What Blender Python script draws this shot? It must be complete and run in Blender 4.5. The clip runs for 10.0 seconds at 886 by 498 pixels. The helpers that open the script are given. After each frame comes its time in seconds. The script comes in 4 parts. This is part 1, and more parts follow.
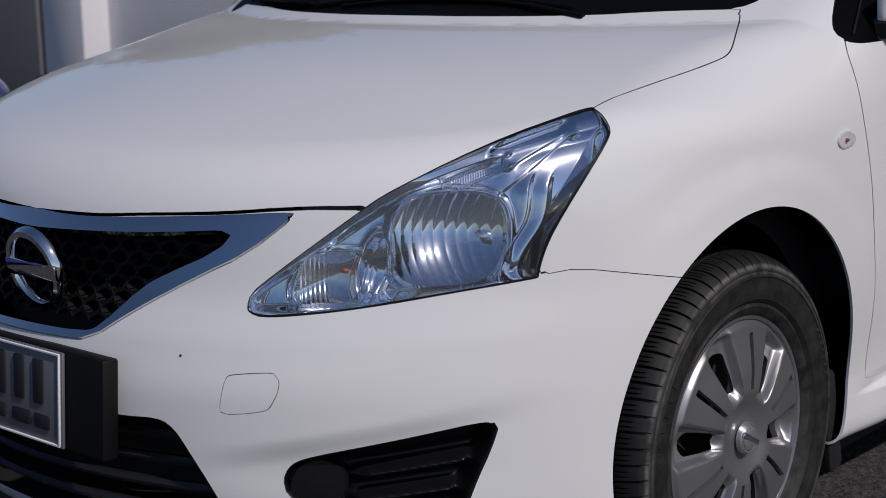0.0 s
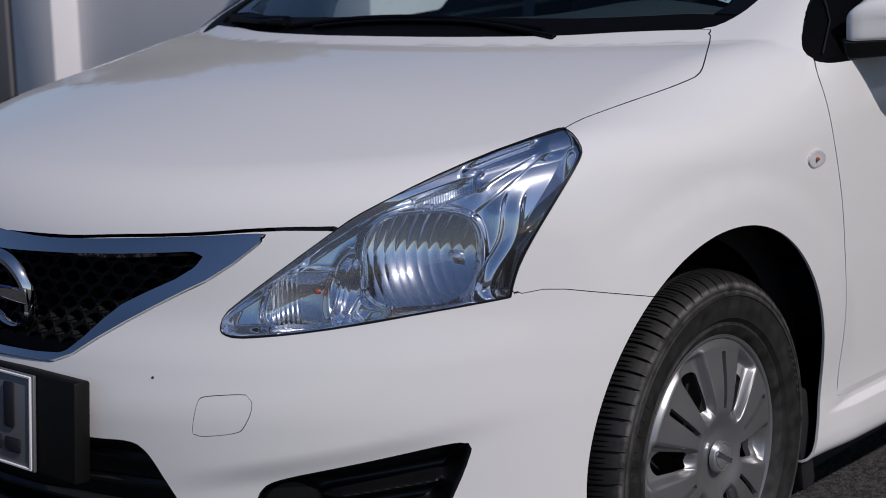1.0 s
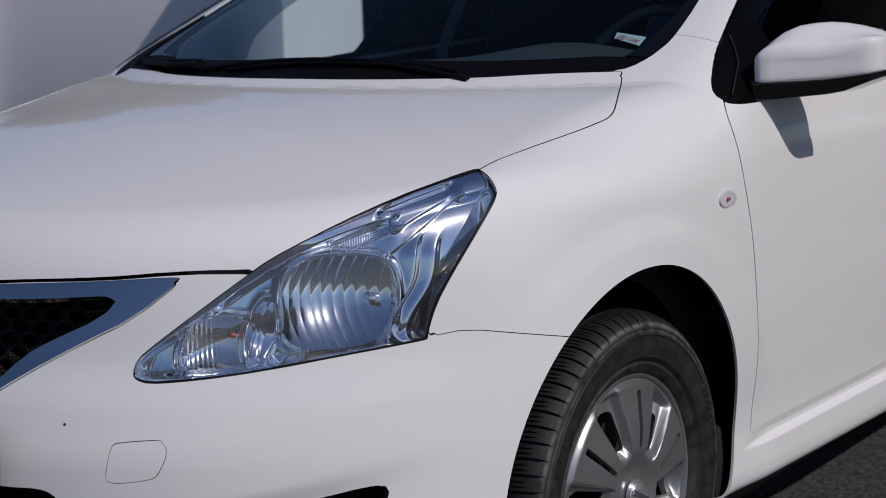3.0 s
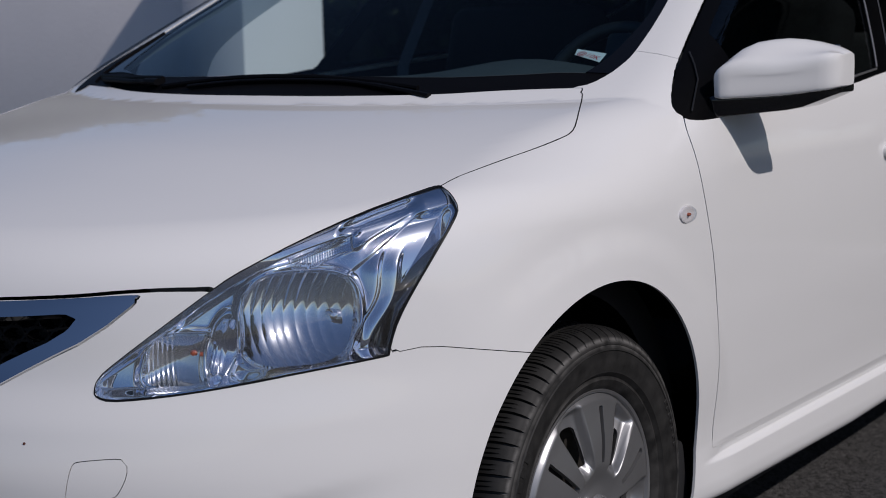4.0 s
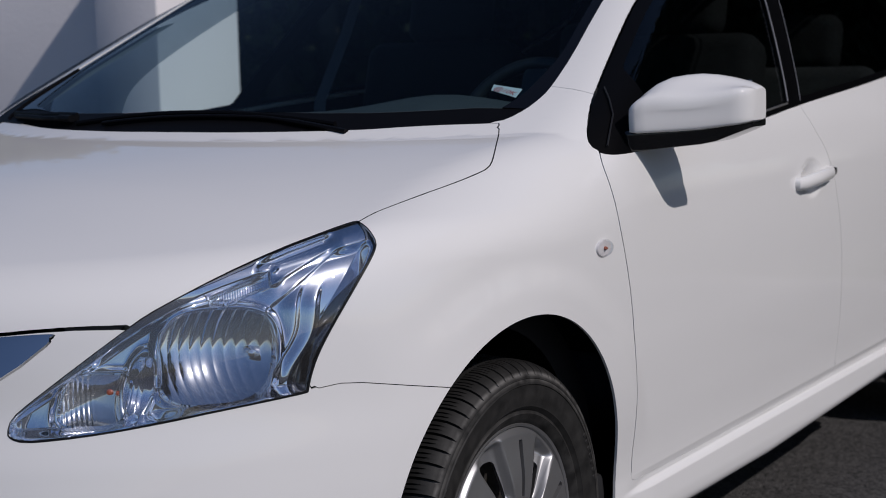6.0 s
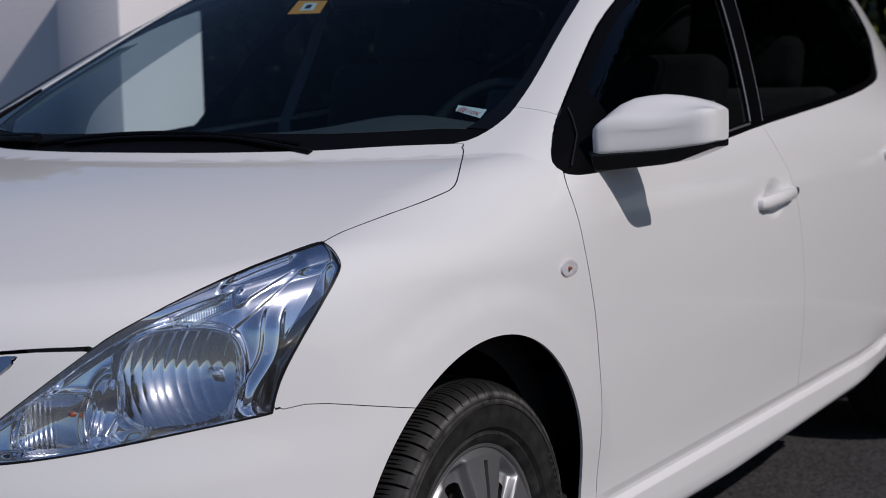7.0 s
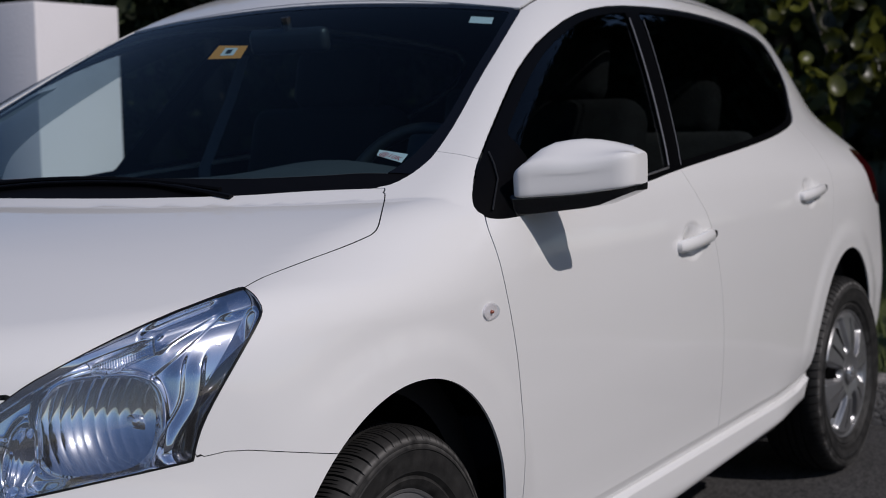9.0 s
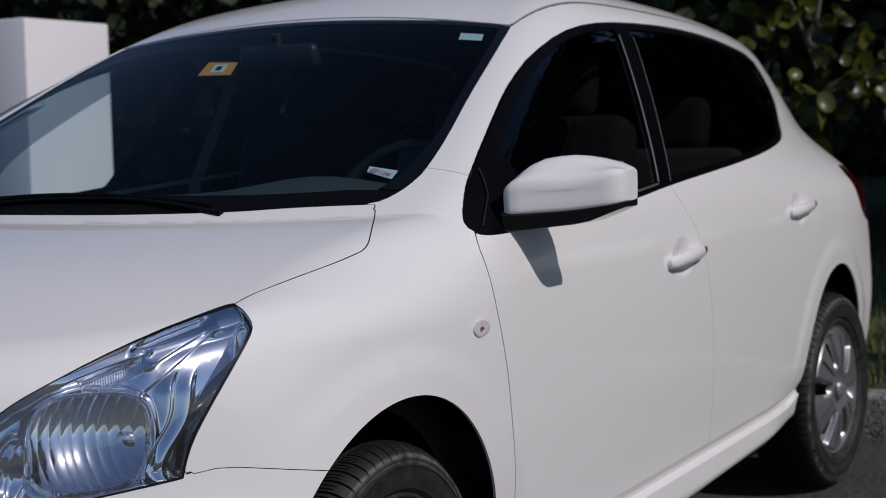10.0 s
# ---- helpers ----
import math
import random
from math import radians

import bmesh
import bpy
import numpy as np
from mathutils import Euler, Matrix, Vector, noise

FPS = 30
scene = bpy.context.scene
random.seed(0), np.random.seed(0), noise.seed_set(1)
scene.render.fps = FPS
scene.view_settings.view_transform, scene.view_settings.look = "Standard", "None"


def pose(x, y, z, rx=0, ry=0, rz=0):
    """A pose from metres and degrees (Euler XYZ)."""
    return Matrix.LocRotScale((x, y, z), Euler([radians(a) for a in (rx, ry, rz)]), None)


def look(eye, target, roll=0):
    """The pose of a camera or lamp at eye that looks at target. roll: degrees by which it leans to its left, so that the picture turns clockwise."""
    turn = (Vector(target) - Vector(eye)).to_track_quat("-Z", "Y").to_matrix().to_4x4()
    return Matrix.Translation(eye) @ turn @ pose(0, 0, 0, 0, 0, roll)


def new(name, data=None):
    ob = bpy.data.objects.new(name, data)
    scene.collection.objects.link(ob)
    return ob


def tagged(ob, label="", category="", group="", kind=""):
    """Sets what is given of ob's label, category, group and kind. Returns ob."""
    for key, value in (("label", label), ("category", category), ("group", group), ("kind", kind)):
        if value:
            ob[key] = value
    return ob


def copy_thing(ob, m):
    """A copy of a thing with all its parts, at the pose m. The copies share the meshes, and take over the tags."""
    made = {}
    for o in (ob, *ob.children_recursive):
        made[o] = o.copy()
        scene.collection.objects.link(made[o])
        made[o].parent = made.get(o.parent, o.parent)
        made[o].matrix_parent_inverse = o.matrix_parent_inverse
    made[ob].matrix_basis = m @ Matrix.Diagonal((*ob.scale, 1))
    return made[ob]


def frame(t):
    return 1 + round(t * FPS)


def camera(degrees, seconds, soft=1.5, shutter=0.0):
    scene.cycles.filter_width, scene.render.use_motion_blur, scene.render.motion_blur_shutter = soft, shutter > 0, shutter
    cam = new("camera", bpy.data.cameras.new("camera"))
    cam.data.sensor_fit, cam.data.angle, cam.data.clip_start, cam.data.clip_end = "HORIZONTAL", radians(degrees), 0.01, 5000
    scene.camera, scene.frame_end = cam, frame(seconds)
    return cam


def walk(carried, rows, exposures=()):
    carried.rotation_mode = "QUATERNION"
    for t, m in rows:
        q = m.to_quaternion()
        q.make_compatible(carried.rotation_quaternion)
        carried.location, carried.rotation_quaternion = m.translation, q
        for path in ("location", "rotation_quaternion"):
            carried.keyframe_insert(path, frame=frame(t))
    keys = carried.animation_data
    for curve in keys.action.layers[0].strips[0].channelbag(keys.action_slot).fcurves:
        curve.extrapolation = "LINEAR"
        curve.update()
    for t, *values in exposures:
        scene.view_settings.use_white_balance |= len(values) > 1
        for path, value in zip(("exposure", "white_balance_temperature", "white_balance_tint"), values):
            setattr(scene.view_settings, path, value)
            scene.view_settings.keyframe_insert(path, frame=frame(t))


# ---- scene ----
cam = camera(31.71, 10.0, soft=.65)
cam.data.dof.use_dof, cam.data.dof.focus_distance, cam.data.dof.aperture_fstop = True, 2.5, 7.0
EYE = (-2.177, -2.133, 1.113)
TURNS = [
    (0.0, 79.090, 1.206, -48.128),
    (0.5, 79.319, 1.281, -48.622),
    (1.0, 79.812, 1.275, -49.158),
    (1.5, 80.233, 1.260, -50.329),
    (2.0, 80.571, 1.263, -51.107),
    (3.5, 81.597, 1.247, -52.936),
    (4.0, 81.849, 1.259, -53.721),
    (4.5, 82.096, 1.270, -54.720),
    (5.0, 82.384, 1.229, -55.374),
    (5.5, 82.719, 1.316, -56.061),
    (7.0, 83.794, 1.318, -58.060),
    (7.5, 84.193, 1.385, -58.676),
    (8.0, 84.712, 1.347, -59.363),
    (8.5, 84.967, 1.386, -60.230),
    (9.0, 85.355, 1.393, -60.945),
    (9.5, 85.777, 1.409, -61.466),
    (10.0, 85.947, 1.418, -61.309),
]
walk(cam, [(t, pose(*EYE, rx, ry, rz)) for t, rx, ry, rz in TURNS], [(0, -.15, 6400, 16), (10, -.15, 6400, 16)])

# ---- light ----
SUN = Vector((-.15, -1.0, .92)).normalized()
world = bpy.data.worlds.new("sky")
scene.world = world
world.use_nodes = True
sky = world.node_tree.nodes.new("ShaderNodeTexSky")
sky.sky_type, sky.sun_disc = "NISHITA", False
sky.sun_elevation, sky.sun_rotation = math.asin(SUN.z), math.atan2(SUN.x, SUN.y)
sky.air_density, sky.dust_density, sky.ozone_density = 1.0, .6, 5.0
world.node_tree.nodes["Background"].inputs[1].default_value = .062
world.node_tree.links.new(sky.outputs[0], world.node_tree.nodes["Background"].inputs[0])
sun = new("sun", bpy.data.lights.new("sun", "SUN"))
sun.data.energy, sun.data.angle, sun.data.color = 2.6, radians(.55), (1, .955, .90)
sun.matrix_world = look(SUN * 30, (0, 0, 0))


# ---- materials ----
def material(name, color=(.5, .5, .5), rough=.5, metal=0., coat=0., vary=0., scale=8., bump=0., bump_scale=200., spec=.5, detail=4.):
    m = bpy.data.materials.new(name)
    m.use_nodes = True
    n, l = m.node_tree.nodes, m.node_tree.links
    b = n["Principled BSDF"]
    b.inputs["Base Color"].default_value = (*color, 1)
    b.inputs["Roughness"].default_value = rough
    b.inputs["Metallic"].default_value = metal
    b.inputs["Coat Weight"].default_value = coat
    b.inputs["Coat Roughness"].default_value = .045
    b.inputs["Specular IOR Level"].default_value = spec
    place = n.new("ShaderNodeTexCoord")
    if vary:
        tex = n.new("ShaderNodeTexNoise")
        tex.inputs["Scale"].default_value, tex.inputs["Detail"].default_value = scale, detail
        l.new(place.outputs["Object"], tex.inputs["Vector"])
        mix = n.new("ShaderNodeMix")
        mix.data_type = "RGBA"
        mix.inputs[6].default_value = (*[c * (1 - vary) for c in color], 1)
        mix.inputs[7].default_value = (*[min(1, c * (1 + vary)) for c in color], 1)
        l.new(tex.outputs["Fac"], mix.inputs[0])
        l.new(mix.outputs[2], b.inputs["Base Color"])
    if bump:
        tex = n.new("ShaderNodeTexNoise")
        tex.inputs["Scale"].default_value, tex.inputs["Detail"].default_value = bump_scale, 3
        l.new(place.outputs["Object"], tex.inputs["Vector"])
        bp = n.new("ShaderNodeBump")
        bp.inputs["Strength"].default_value, bp.inputs["Distance"].default_value = bump, .01
        l.new(tex.outputs["Fac"], bp.inputs["Height"])
        l.new(bp.outputs[0], b.inputs["Normal"])
    return m


def glass(name, tint, base=.06, rough=0.0, haze=0.0, most=1.0):
    """Thin glass: it lets light straight through, tinted, and mirrors more toward its rims."""
    m = bpy.data.materials.new(name)
    m.use_nodes = True
    n, l = m.node_tree.nodes, m.node_tree.links
    n.remove(n["Principled BSDF"])
    clear, gloss, mix, rim, power, amount = (n.new("ShaderNode" + k) for k in ("BsdfTransparent", "BsdfGlossy", "MixShader", "LayerWeight", "Math", "MapRange"))
    clear.inputs[0].default_value = (*tint, 1)
    gloss.inputs["Roughness"].default_value = rough
    rim.inputs[0].default_value = .5
    power.operation, power.inputs[1].default_value = "POWER", 5.0
    amount.inputs["To Min"].default_value, amount.inputs["To Max"].default_value = base, most
    l.new(rim.outputs["Facing"], power.inputs[0])
    l.new(power.outputs[0], amount.inputs["Value"])
    l.new(amount.outputs[0], mix.inputs[0])
    l.new(clear.outputs[0], mix.inputs[1])
    l.new(gloss.outputs[0], mix.inputs[2])
    last = mix
    if haze:
        dull, last = n.new("ShaderNodeBsdfDiffuse"), n.new("ShaderNodeMixShader")
        dull.inputs[0].default_value = (.8, .8, .8, 1)
        last.inputs[0].default_value = haze
        l.new(mix.outputs[0], last.inputs[1])
        l.new(dull.outputs[0], last.inputs[2])
    l.new(last.outputs[0], n["Material Output"].inputs[0])
    return m


PAINT = material("white_paint", (.80, .795, .785), .6, coat=1.0, vary=.015, scale=3, spec=.0)
GAPS = material("dark_gap", (.012, .012, .013), .7)
TYRE = material("tyre_rubber", (.0095, .0092, .009), .62, vary=.5, scale=10, bump=.06, bump_scale=500, spec=.3)


def scuffed(m, rings):
    """Pale dust and scuffs on a tyre, in uneven rings about its axle."""
    n, l = m.node_tree.nodes, m.node_tree.links
    b = n["Principled BSDF"]
    place, sep, mul, ramp, tex, cut, both, mix = (
        n.new("ShaderNodeTexCoord"), n.new("ShaderNodeVectorMath"), n.new("ShaderNodeVectorMath"), n.new("ShaderNodeValToRGB"), n.new("ShaderNodeTexNoise"), n.new("ShaderNodeMapRange"), n.new("ShaderNodeMath"), n.new("ShaderNodeMix"))
    sep.operation, sep.inputs[1].default_value = "MULTIPLY", (1 / .32, 0, 1 / .32)
    mul.operation = "LENGTH"
    l.new(place.outputs["Object"], sep.inputs[0])
    l.new(sep.outputs[0], mul.inputs[0])
    l.new(mul.outputs["Value"], ramp.inputs[0])
    e = ramp.color_ramp.elements
    e[0].position, e[0].color = rings[0][0], (rings[0][1],) * 3 + (1,)
    e[1].position, e[1].color = rings[-1][0], (rings[-1][1],) * 3 + (1,)
    for at, v in rings[1:-1]:
        e.new(at).color = (v, v, v, 1)
    tex.inputs["Scale"].default_value, tex.inputs["Detail"].default_value = 34, 6
    l.new(place.outputs["Object"], tex.inputs["Vector"])
    cut.inputs["From Min"].default_value, cut.inputs["From Max"].default_value = .32, .62
    l.new(tex.outputs["Fac"], cut.inputs[0])
    both.operation = "MULTIPLY"
    l.new(ramp.outputs[0], both.inputs[0])
    l.new(cut.outputs[0], both.inputs[1])
    mix.data_type = "RGBA"
    l.new(both.outputs[0], mix.inputs[0])
    l.new(b.inputs["Base Color"].links[0].from_socket, mix.inputs[6])
    mix.inputs[7].default_value = (.17, .163, .155, 1)
    l.new(mix.outputs[2], b.inputs["Base Color"])


scuffed(TYRE, ((.60, .05), (.70, .22), (.735, .06), (.80, .14), (.86, .06), (.883, .45), (.895, .08), (.915, .9), (.93, .12), (.965, .03)))
TRIM = material("black_plastic", (.014, .014, .015), .42, vary=.2, scale=40, bump=.12, bump_scale=900)
GLOSS = material("gloss_black", (.008, .008, .009), .12, coat=.6)
FRAMEBLACK = material("window_frame_black", (.002, .002, .0025), .45, spec=.06, vary=.2, scale=40)
CHROME = material("chrome", (.86, .87, .89), .05, metal=1)
MIRROR = material("lamp_chrome", (.94, .94, .95), .03, metal=1)


def hazed(m, share, rough):
    """A second, softer gloss in a bright metal, as on silvered plastic."""
    n, l = m.node_tree.nodes, m.node_tree.links
    soft, mix = n.new("ShaderNodeBsdfGlossy"), n.new("ShaderNodeMixShader")
    soft.inputs["Color"].default_value, soft.inputs["Roughness"].default_value = (.94, .94, .95, 1), rough
    mix.inputs[0].default_value = share
    l.new(n["Principled BSDF"].outputs[0], mix.inputs[1])
    l.new(soft.outputs[0], mix.inputs[2])
    l.new(mix.outputs[0], n["Material Output"].inputs[0])


hazed(MIRROR, .06, .26)
# faint blue in the silver adds to the sky it mirrors
HOUSING = material("lamp_housing_silver", (.90, .92, .97), .03, metal=1)
hazed(HOUSING, .035, .22)
RIBBED = material("signal_silver", (.94, .95, .97), .06, metal=1)
hazed(RIBBED, .36, .26)
SILVER = material("silver_wheel_paint", (.33, .33, .335), .36, metal=.75, coat=.05, vary=.06, scale=25)
BADGE = material("bright_badge_silver", (.62, .62, .63), .25, metal=.8)
STEEL = material("dark_brake_steel", (.06, .055, .05), .55, metal=.6, vary=.4, scale=30)
SCREEN = glass("windscreen_glass", (.60, .76, .80), .012, most=.6)
PANE = glass("side_glass", (.46, .50, .50), .035)
# slight blue in the clear tint deepens the sky's reflection in the lamps
LENS = glass("clear_lens", (.93, .96, 1.0), .09, haze=.006)
LAMPRIM = material("lamp_seal_rubber", (.006, .006, .007), .5, spec=.2)
REDLENS = material("red_lens", (.055, .003, .005), .10, coat=.6)
AMBER = material("amber_bulb", (.30, .06, .02), .3)
DASH = material("dashboard_vinyl", (.055, .056, .058), .65, vary=.2, scale=30, bump=.2, bump_scale=700)
CLOTH = material("seat_cloth", (.012, .012, .013), .9, vary=.25, scale=60, bump=.3, bump_scale=600)
SMOKED = glass("smoked_acrylic", (.40, .46, .52), .07, haze=.04)
LIGHTTRIM = material("pale_pillar_trim", (.16, .165, .17), .75, vary=.1, scale=20)
BLUEPAINT = material("blue_paint", (.015, .030, .20), .35, coat=.8, vary=.05, scale=4)
ASPHALT = material("asphalt", (.038, .0365, .0360), .85, vary=.35, scale=3, bump=.8, bump_scale=220, detail=8)
CONCRETE = material("kerb_concrete", (.20, .19, .18), .95, vary=.5, scale=12, bump=.9, bump_scale=90, detail=8)


def speckled(m, scale, low, high):
    """Grains of stone, each of its own grey."""
    n, l = m.node_tree.nodes, m.node_tree.links
    b = n["Principled BSDF"]
    place, cells, tone, mix = n.new("ShaderNodeTexCoord"), n.new("ShaderNodeTexVoronoi"), n.new("ShaderNodeMapRange"), n.new("ShaderNodeVectorMath")
    cells.inputs["Scale"].default_value = scale
    l.new(place.outputs["Object"], cells.inputs["Vector"])
    tone.inputs["To Min"].default_value, tone.inputs["To Max"].default_value = low, high
    tone.interpolation_type = "SMOOTHSTEP"
    l.new(cells.outputs["Color"], tone.inputs[0])
    mix.operation = "MULTIPLY"
    l.new(b.inputs["Base Color"].links[0].from_socket, mix.inputs[0])
    l.new(tone.outputs[0], mix.inputs[1])
    l.new(mix.outputs[0], b.inputs["Base Color"])


speckled(ASPHALT, 140, .25, 2.6)
speckled(CONCRETE, 70, .45, 1.5)
PLASTER = material("painted_plaster", (.78, .76, .78), .85, vary=.05, scale=2.5, bump=.2, bump_scale=60)
GREYWALL = material("grey_painted_gate", (.16, .155, .165), .6, vary=.08, scale=3)


# ---- mesh helpers ----
def link_mesh(name, me, mat, parent=None, label=""):
    ob = new(name, me)
    if mat:
        me.materials.append(mat)
    ob.parent = parent
    if label:
        ob["label"] = label
    return ob


def part(name, bm, mat, parent=None, label="", smooth=True):
    me = bpy.data.meshes.new(name)
    bmesh.ops.recalc_face_normals(bm, faces=bm.faces)
    bm.to_mesh(me)
    bm.free()
    if smooth:
        me.shade_smooth()
        me.set_sharp_from_angle(angle=radians(38))
    return link_mesh(name, me, mat, parent, label)


def empty(name, parent=None, at=(0, 0, 0)):
    ob = new(name)
    ob.parent = parent
    ob.location = at
    ob.empty_display_size = .1
    return ob


def box(bm, size, at=(0, 0, 0), turn=None, bevel=.004, seg=2):
    made = bmesh.ops.create_cube(bm, size=1)["verts"]
    m = Matrix.Translation(at) @ (turn or Matrix()) @ Matrix.Diagonal((*size, 1))
    bmesh.ops.transform(bm, matrix=m, verts=made)
    if bevel:
        edges = list({e for v in made for e in v.link_edges})
        bmesh.ops.bevel(bm, geom=edges, offset=bevel, segments=seg, affect="EDGES", profile=.5)
    return bm


def lathe(profile, n=64, axis="Y", close=False):
    """A solid of revolution from (radius, height) pairs about the axis."""
    bm = bmesh.new()
    rings = []
    for r, h in profile:
        ring = []
        for k in range(n):
            c, s = math.cos(2 * math.pi * k / n), math.sin(2 * math.pi * k / n)
            ring.append(bm.verts.new((r * c, h, r * s) if axis == "Y" else (r * c, r * s, h)))
        rings.append(ring)
    pairs = list(zip(rings, rings[1:])) + ([(rings[-1], rings[0])] if close else [])
    for a, b in pairs:
        for k in range(n):
            bm.faces.new((a[k], a[(k + 1) % n], b[(k + 1) % n], b[k]))
    for ring in ((rings[0], rings[-1]) if not close else ()):
        if len(ring) > 2 and profile[0 if ring is rings[0] else -1][0] < .03:
            bm.faces.new(ring)
    return bm


def tube(points, radius, n=8, flat=1.0):
    """A bar along a line of points, flattened upward by flat."""
    bm = bmesh.new()
    pts = [Vector(p) for p in points]
    rings = []
    for i, p in enumerate(pts):
        way = (pts[min(i + 1, len(pts) - 1)] - pts[max(i - 1, 0)]).normalized()
        side = way.cross(Vector((0, 0, 1)))
        side = side.normalized() if side.length > .05 else Vector((1, 0, 0))
        up = side.cross(way)
        r = radius[i] if isinstance(radius, (list, tuple)) else radius
        rings.append([bm.verts.new(p + side * r * math.cos(2 * math.pi * k / n) + up * r * flat * math.sin(2 * math.pi * k / n)) for k in range(n)])
    for a, b in zip(rings, rings[1:]):
        for k in range(n):
            bm.faces.new((a[k], a[(k + 1) % n], b[(k + 1) % n], b[k]))
    bm.faces.new(rings[0])
    bm.faces.new(rings[-1])
    return bm


def rounded(points, turns=2):
    """An outline with its corners cut round."""
    p = np.array(points, float)
    for _ in range(turns):
        q = np.roll(p, -1, 0)
        p = np.stack([.75 * p + .25 * q, .25 * p + .75 * q], 1).reshape(-1, 2)
    return p


def outline(points, turns=2):
    """The signed distance to an outline, negative inside."""
    p = rounded(points, turns)
    q = np.roll(p, -1, 0)

    def away(u, v):
        best = np.full(u.shape, 1e9)
        inside = np.zeros(u.shape, bool)
        for (ax, ay), (bx, by) in zip(p, q):
            ex, ey = bx - ax, by - ay
            t = np.clip(((u - ax) * ex + (v - ay) * ey) / (ex * ex + ey * ey + 1e-15), 0, 1)
            best = np.minimum(best, (u - ax - t * ex) ** 2 + (v - ay - t * ey) ** 2)
            cross = ((ay > v) != (by > v)) & (u < ax + (v - ay) * ex / (ey if abs(ey) > 1e-12 else 1e-12))
            inside ^= cross
        return np.where(inside, -1, 1) * np.sqrt(best)
    return away


def curve(xs, ys):
    """A smooth curve through a few heights or widths."""
    xs, ys = np.array(xs, float), np.array(ys, float)
    d = np.diff(ys) / np.diff(xs)
    m = np.concatenate(([d[0]], np.where(d[1:] * d[:-1] > 0, 2 * d[1:] * d[:-1] / (d[1:] + d[:-1] + 1e-12), 0), [d[-1]]))

    def value(x):
        x = np.clip(x, xs[0], xs[-1])
        i = np.clip(np.searchsorted(xs, x) - 1, 0, len(xs) - 2)
        h = xs[i + 1] - xs[i]
        t = (x - xs[i]) / h
        return ((1 + 2 * t) * ys[i] + t * h * m[i]) * (1 - t) ** 2 + ((3 - 2 * t) * ys[i + 1] + (t - 1) * h * m[i + 1]) * t * t
    return value


def smax(a, b, k):
    return np.maximum(a, b) + np.maximum(k - np.abs(a - b), 0) ** 2 / (4 * k)


def smin(a, b, k):
    return -smax(-a, -b, k)


def step(a, b, x):
    t = np.clip((x - a) / (b - a), 0, 1)
    return t * t * (3 - 2 * t)


# the body's profiles: x from the front axle to the rear, y from the middle, z up
SIDE = curve((.10, .18, .225, .255, .280, .300, .322, .350, .45, .60, .74, .84, .93, 1.00, 1.10, 1.25, 1.40, 1.50, 1.6),
             (.80, .828, .841, .8445, .8445, .8442, .8440, .846, .858, .874, .880, .876, .858, .832, .785, .705, .612, .53, .43))
NOSE = curve((.10, .20, .34, .46, .54, .62, .70, .78, .86, 1.1), (.86, .91, .945, .95, .935, .905, .89, .865, .80, .62))
HOOD = curve((-.95, -.80, -.70, -.60, -.45, -.25, 0, .2, .5, .9), (.70, .765, .81, .842, .88, .925, .963, .988, 1.015, 1.03))
TAIL = curve((.10, .22, .40, .70, .90, 1.0, 1.15, 1.38, 1.6), (3.33, 3.40, 3.425, 3.41, 3.37, 3.33, 3.25, 3.11, 2.95))


def body(x, y, z):
    """How far a place lies outside the car's skin, in about metres."""
    a = np.abs(y)
    side = a - SIDE(z) - .007 * (step(.475, .415, np.hypot(x, z - .31)) + step(.475, .415, np.hypot(x - 2.7, z - .31))) * step(.34, .52, z)
    # the sill's lip, which rises toward the rear arch
    lip = .303 + .010 * (x - 1.2) + .03 * np.maximum((x - 2.22) / .15, 0) ** 2
    along = step(2.46, 2.40, x) * step(.36, .50, x)
    side = side + (.0085 * np.clip(1 - (z - lip) / .030, 0, 1) - .0165 * step(.004, -.007, z - lip)) * along
    side = side + .028 * step(2.0, 2.38, x) * step(.42, .22, z)
    side = side + .046 * np.maximum(x - 1.5, 0) ** 2 * step(.9, 1.15, z) + .013 * np.maximum(x - 2.0, 0) ** 2 + .11 * np.maximum(x - 2.8, 0) ** 2 * step(.5, .8, z)
    side = side + .10 * step(.80, .98, z) * step(.45, -.15, x)
    side = side + .05 * step(.25, -.5, x) * step(.55, .8, z)
    nose = (np.sqrt((np.maximum(.1 - x, 0) / NOSE(z)) ** 2 + (a / .90) ** 2.1) - 1) * .9
    hood = HOOD(x) - .042 * (a / .7) ** 2 * step(.3, -.4, x) - .012 * (a / .7) ** 2
    screen = 1.0 + .47 * (x - .12) - .15 * a * a
    roof = 1.52 - np.where(x < 1.65, .16, .032) * (x - 1.65) ** 2 - .13 * a * a
    top = z - np.maximum(hood, smin(screen, roof, .10))
    tail = x - TAIL(z) + .22 * np.maximum(a - .1, 0) ** 2.2
    g = smax(side, top, .085)
    g = smax(g, nose, .07)
    g = smax(g, tail, .10)
    # the crease that overhangs the fog lamps and runs out toward the wheel
    u = (x + a) * .70711
    drop = .440 + .17 * u - z
    g = g + .0095 * step(0, .045, drop) * step(.24, .36, z) * step(-.34, -.14, u) * step(.27, .02, u) * step(.1, .0, x)
    return smax(g, .205 + .040 * np.clip(x - 1.1, 0, 1.3) - z, .03)


def slope(p, h=2e-3):
    x, y, z = p.T
    n = np.stack([body(x + h, y, z) - body(x - h, y, z), body(x, y + h, z) - body(x, y - h, z), body(x, y, z + h) - body(x, y, z - h)], 1)
    return n / np.maximum(np.linalg.norm(n, axis=1), 1e-9)[:, None]


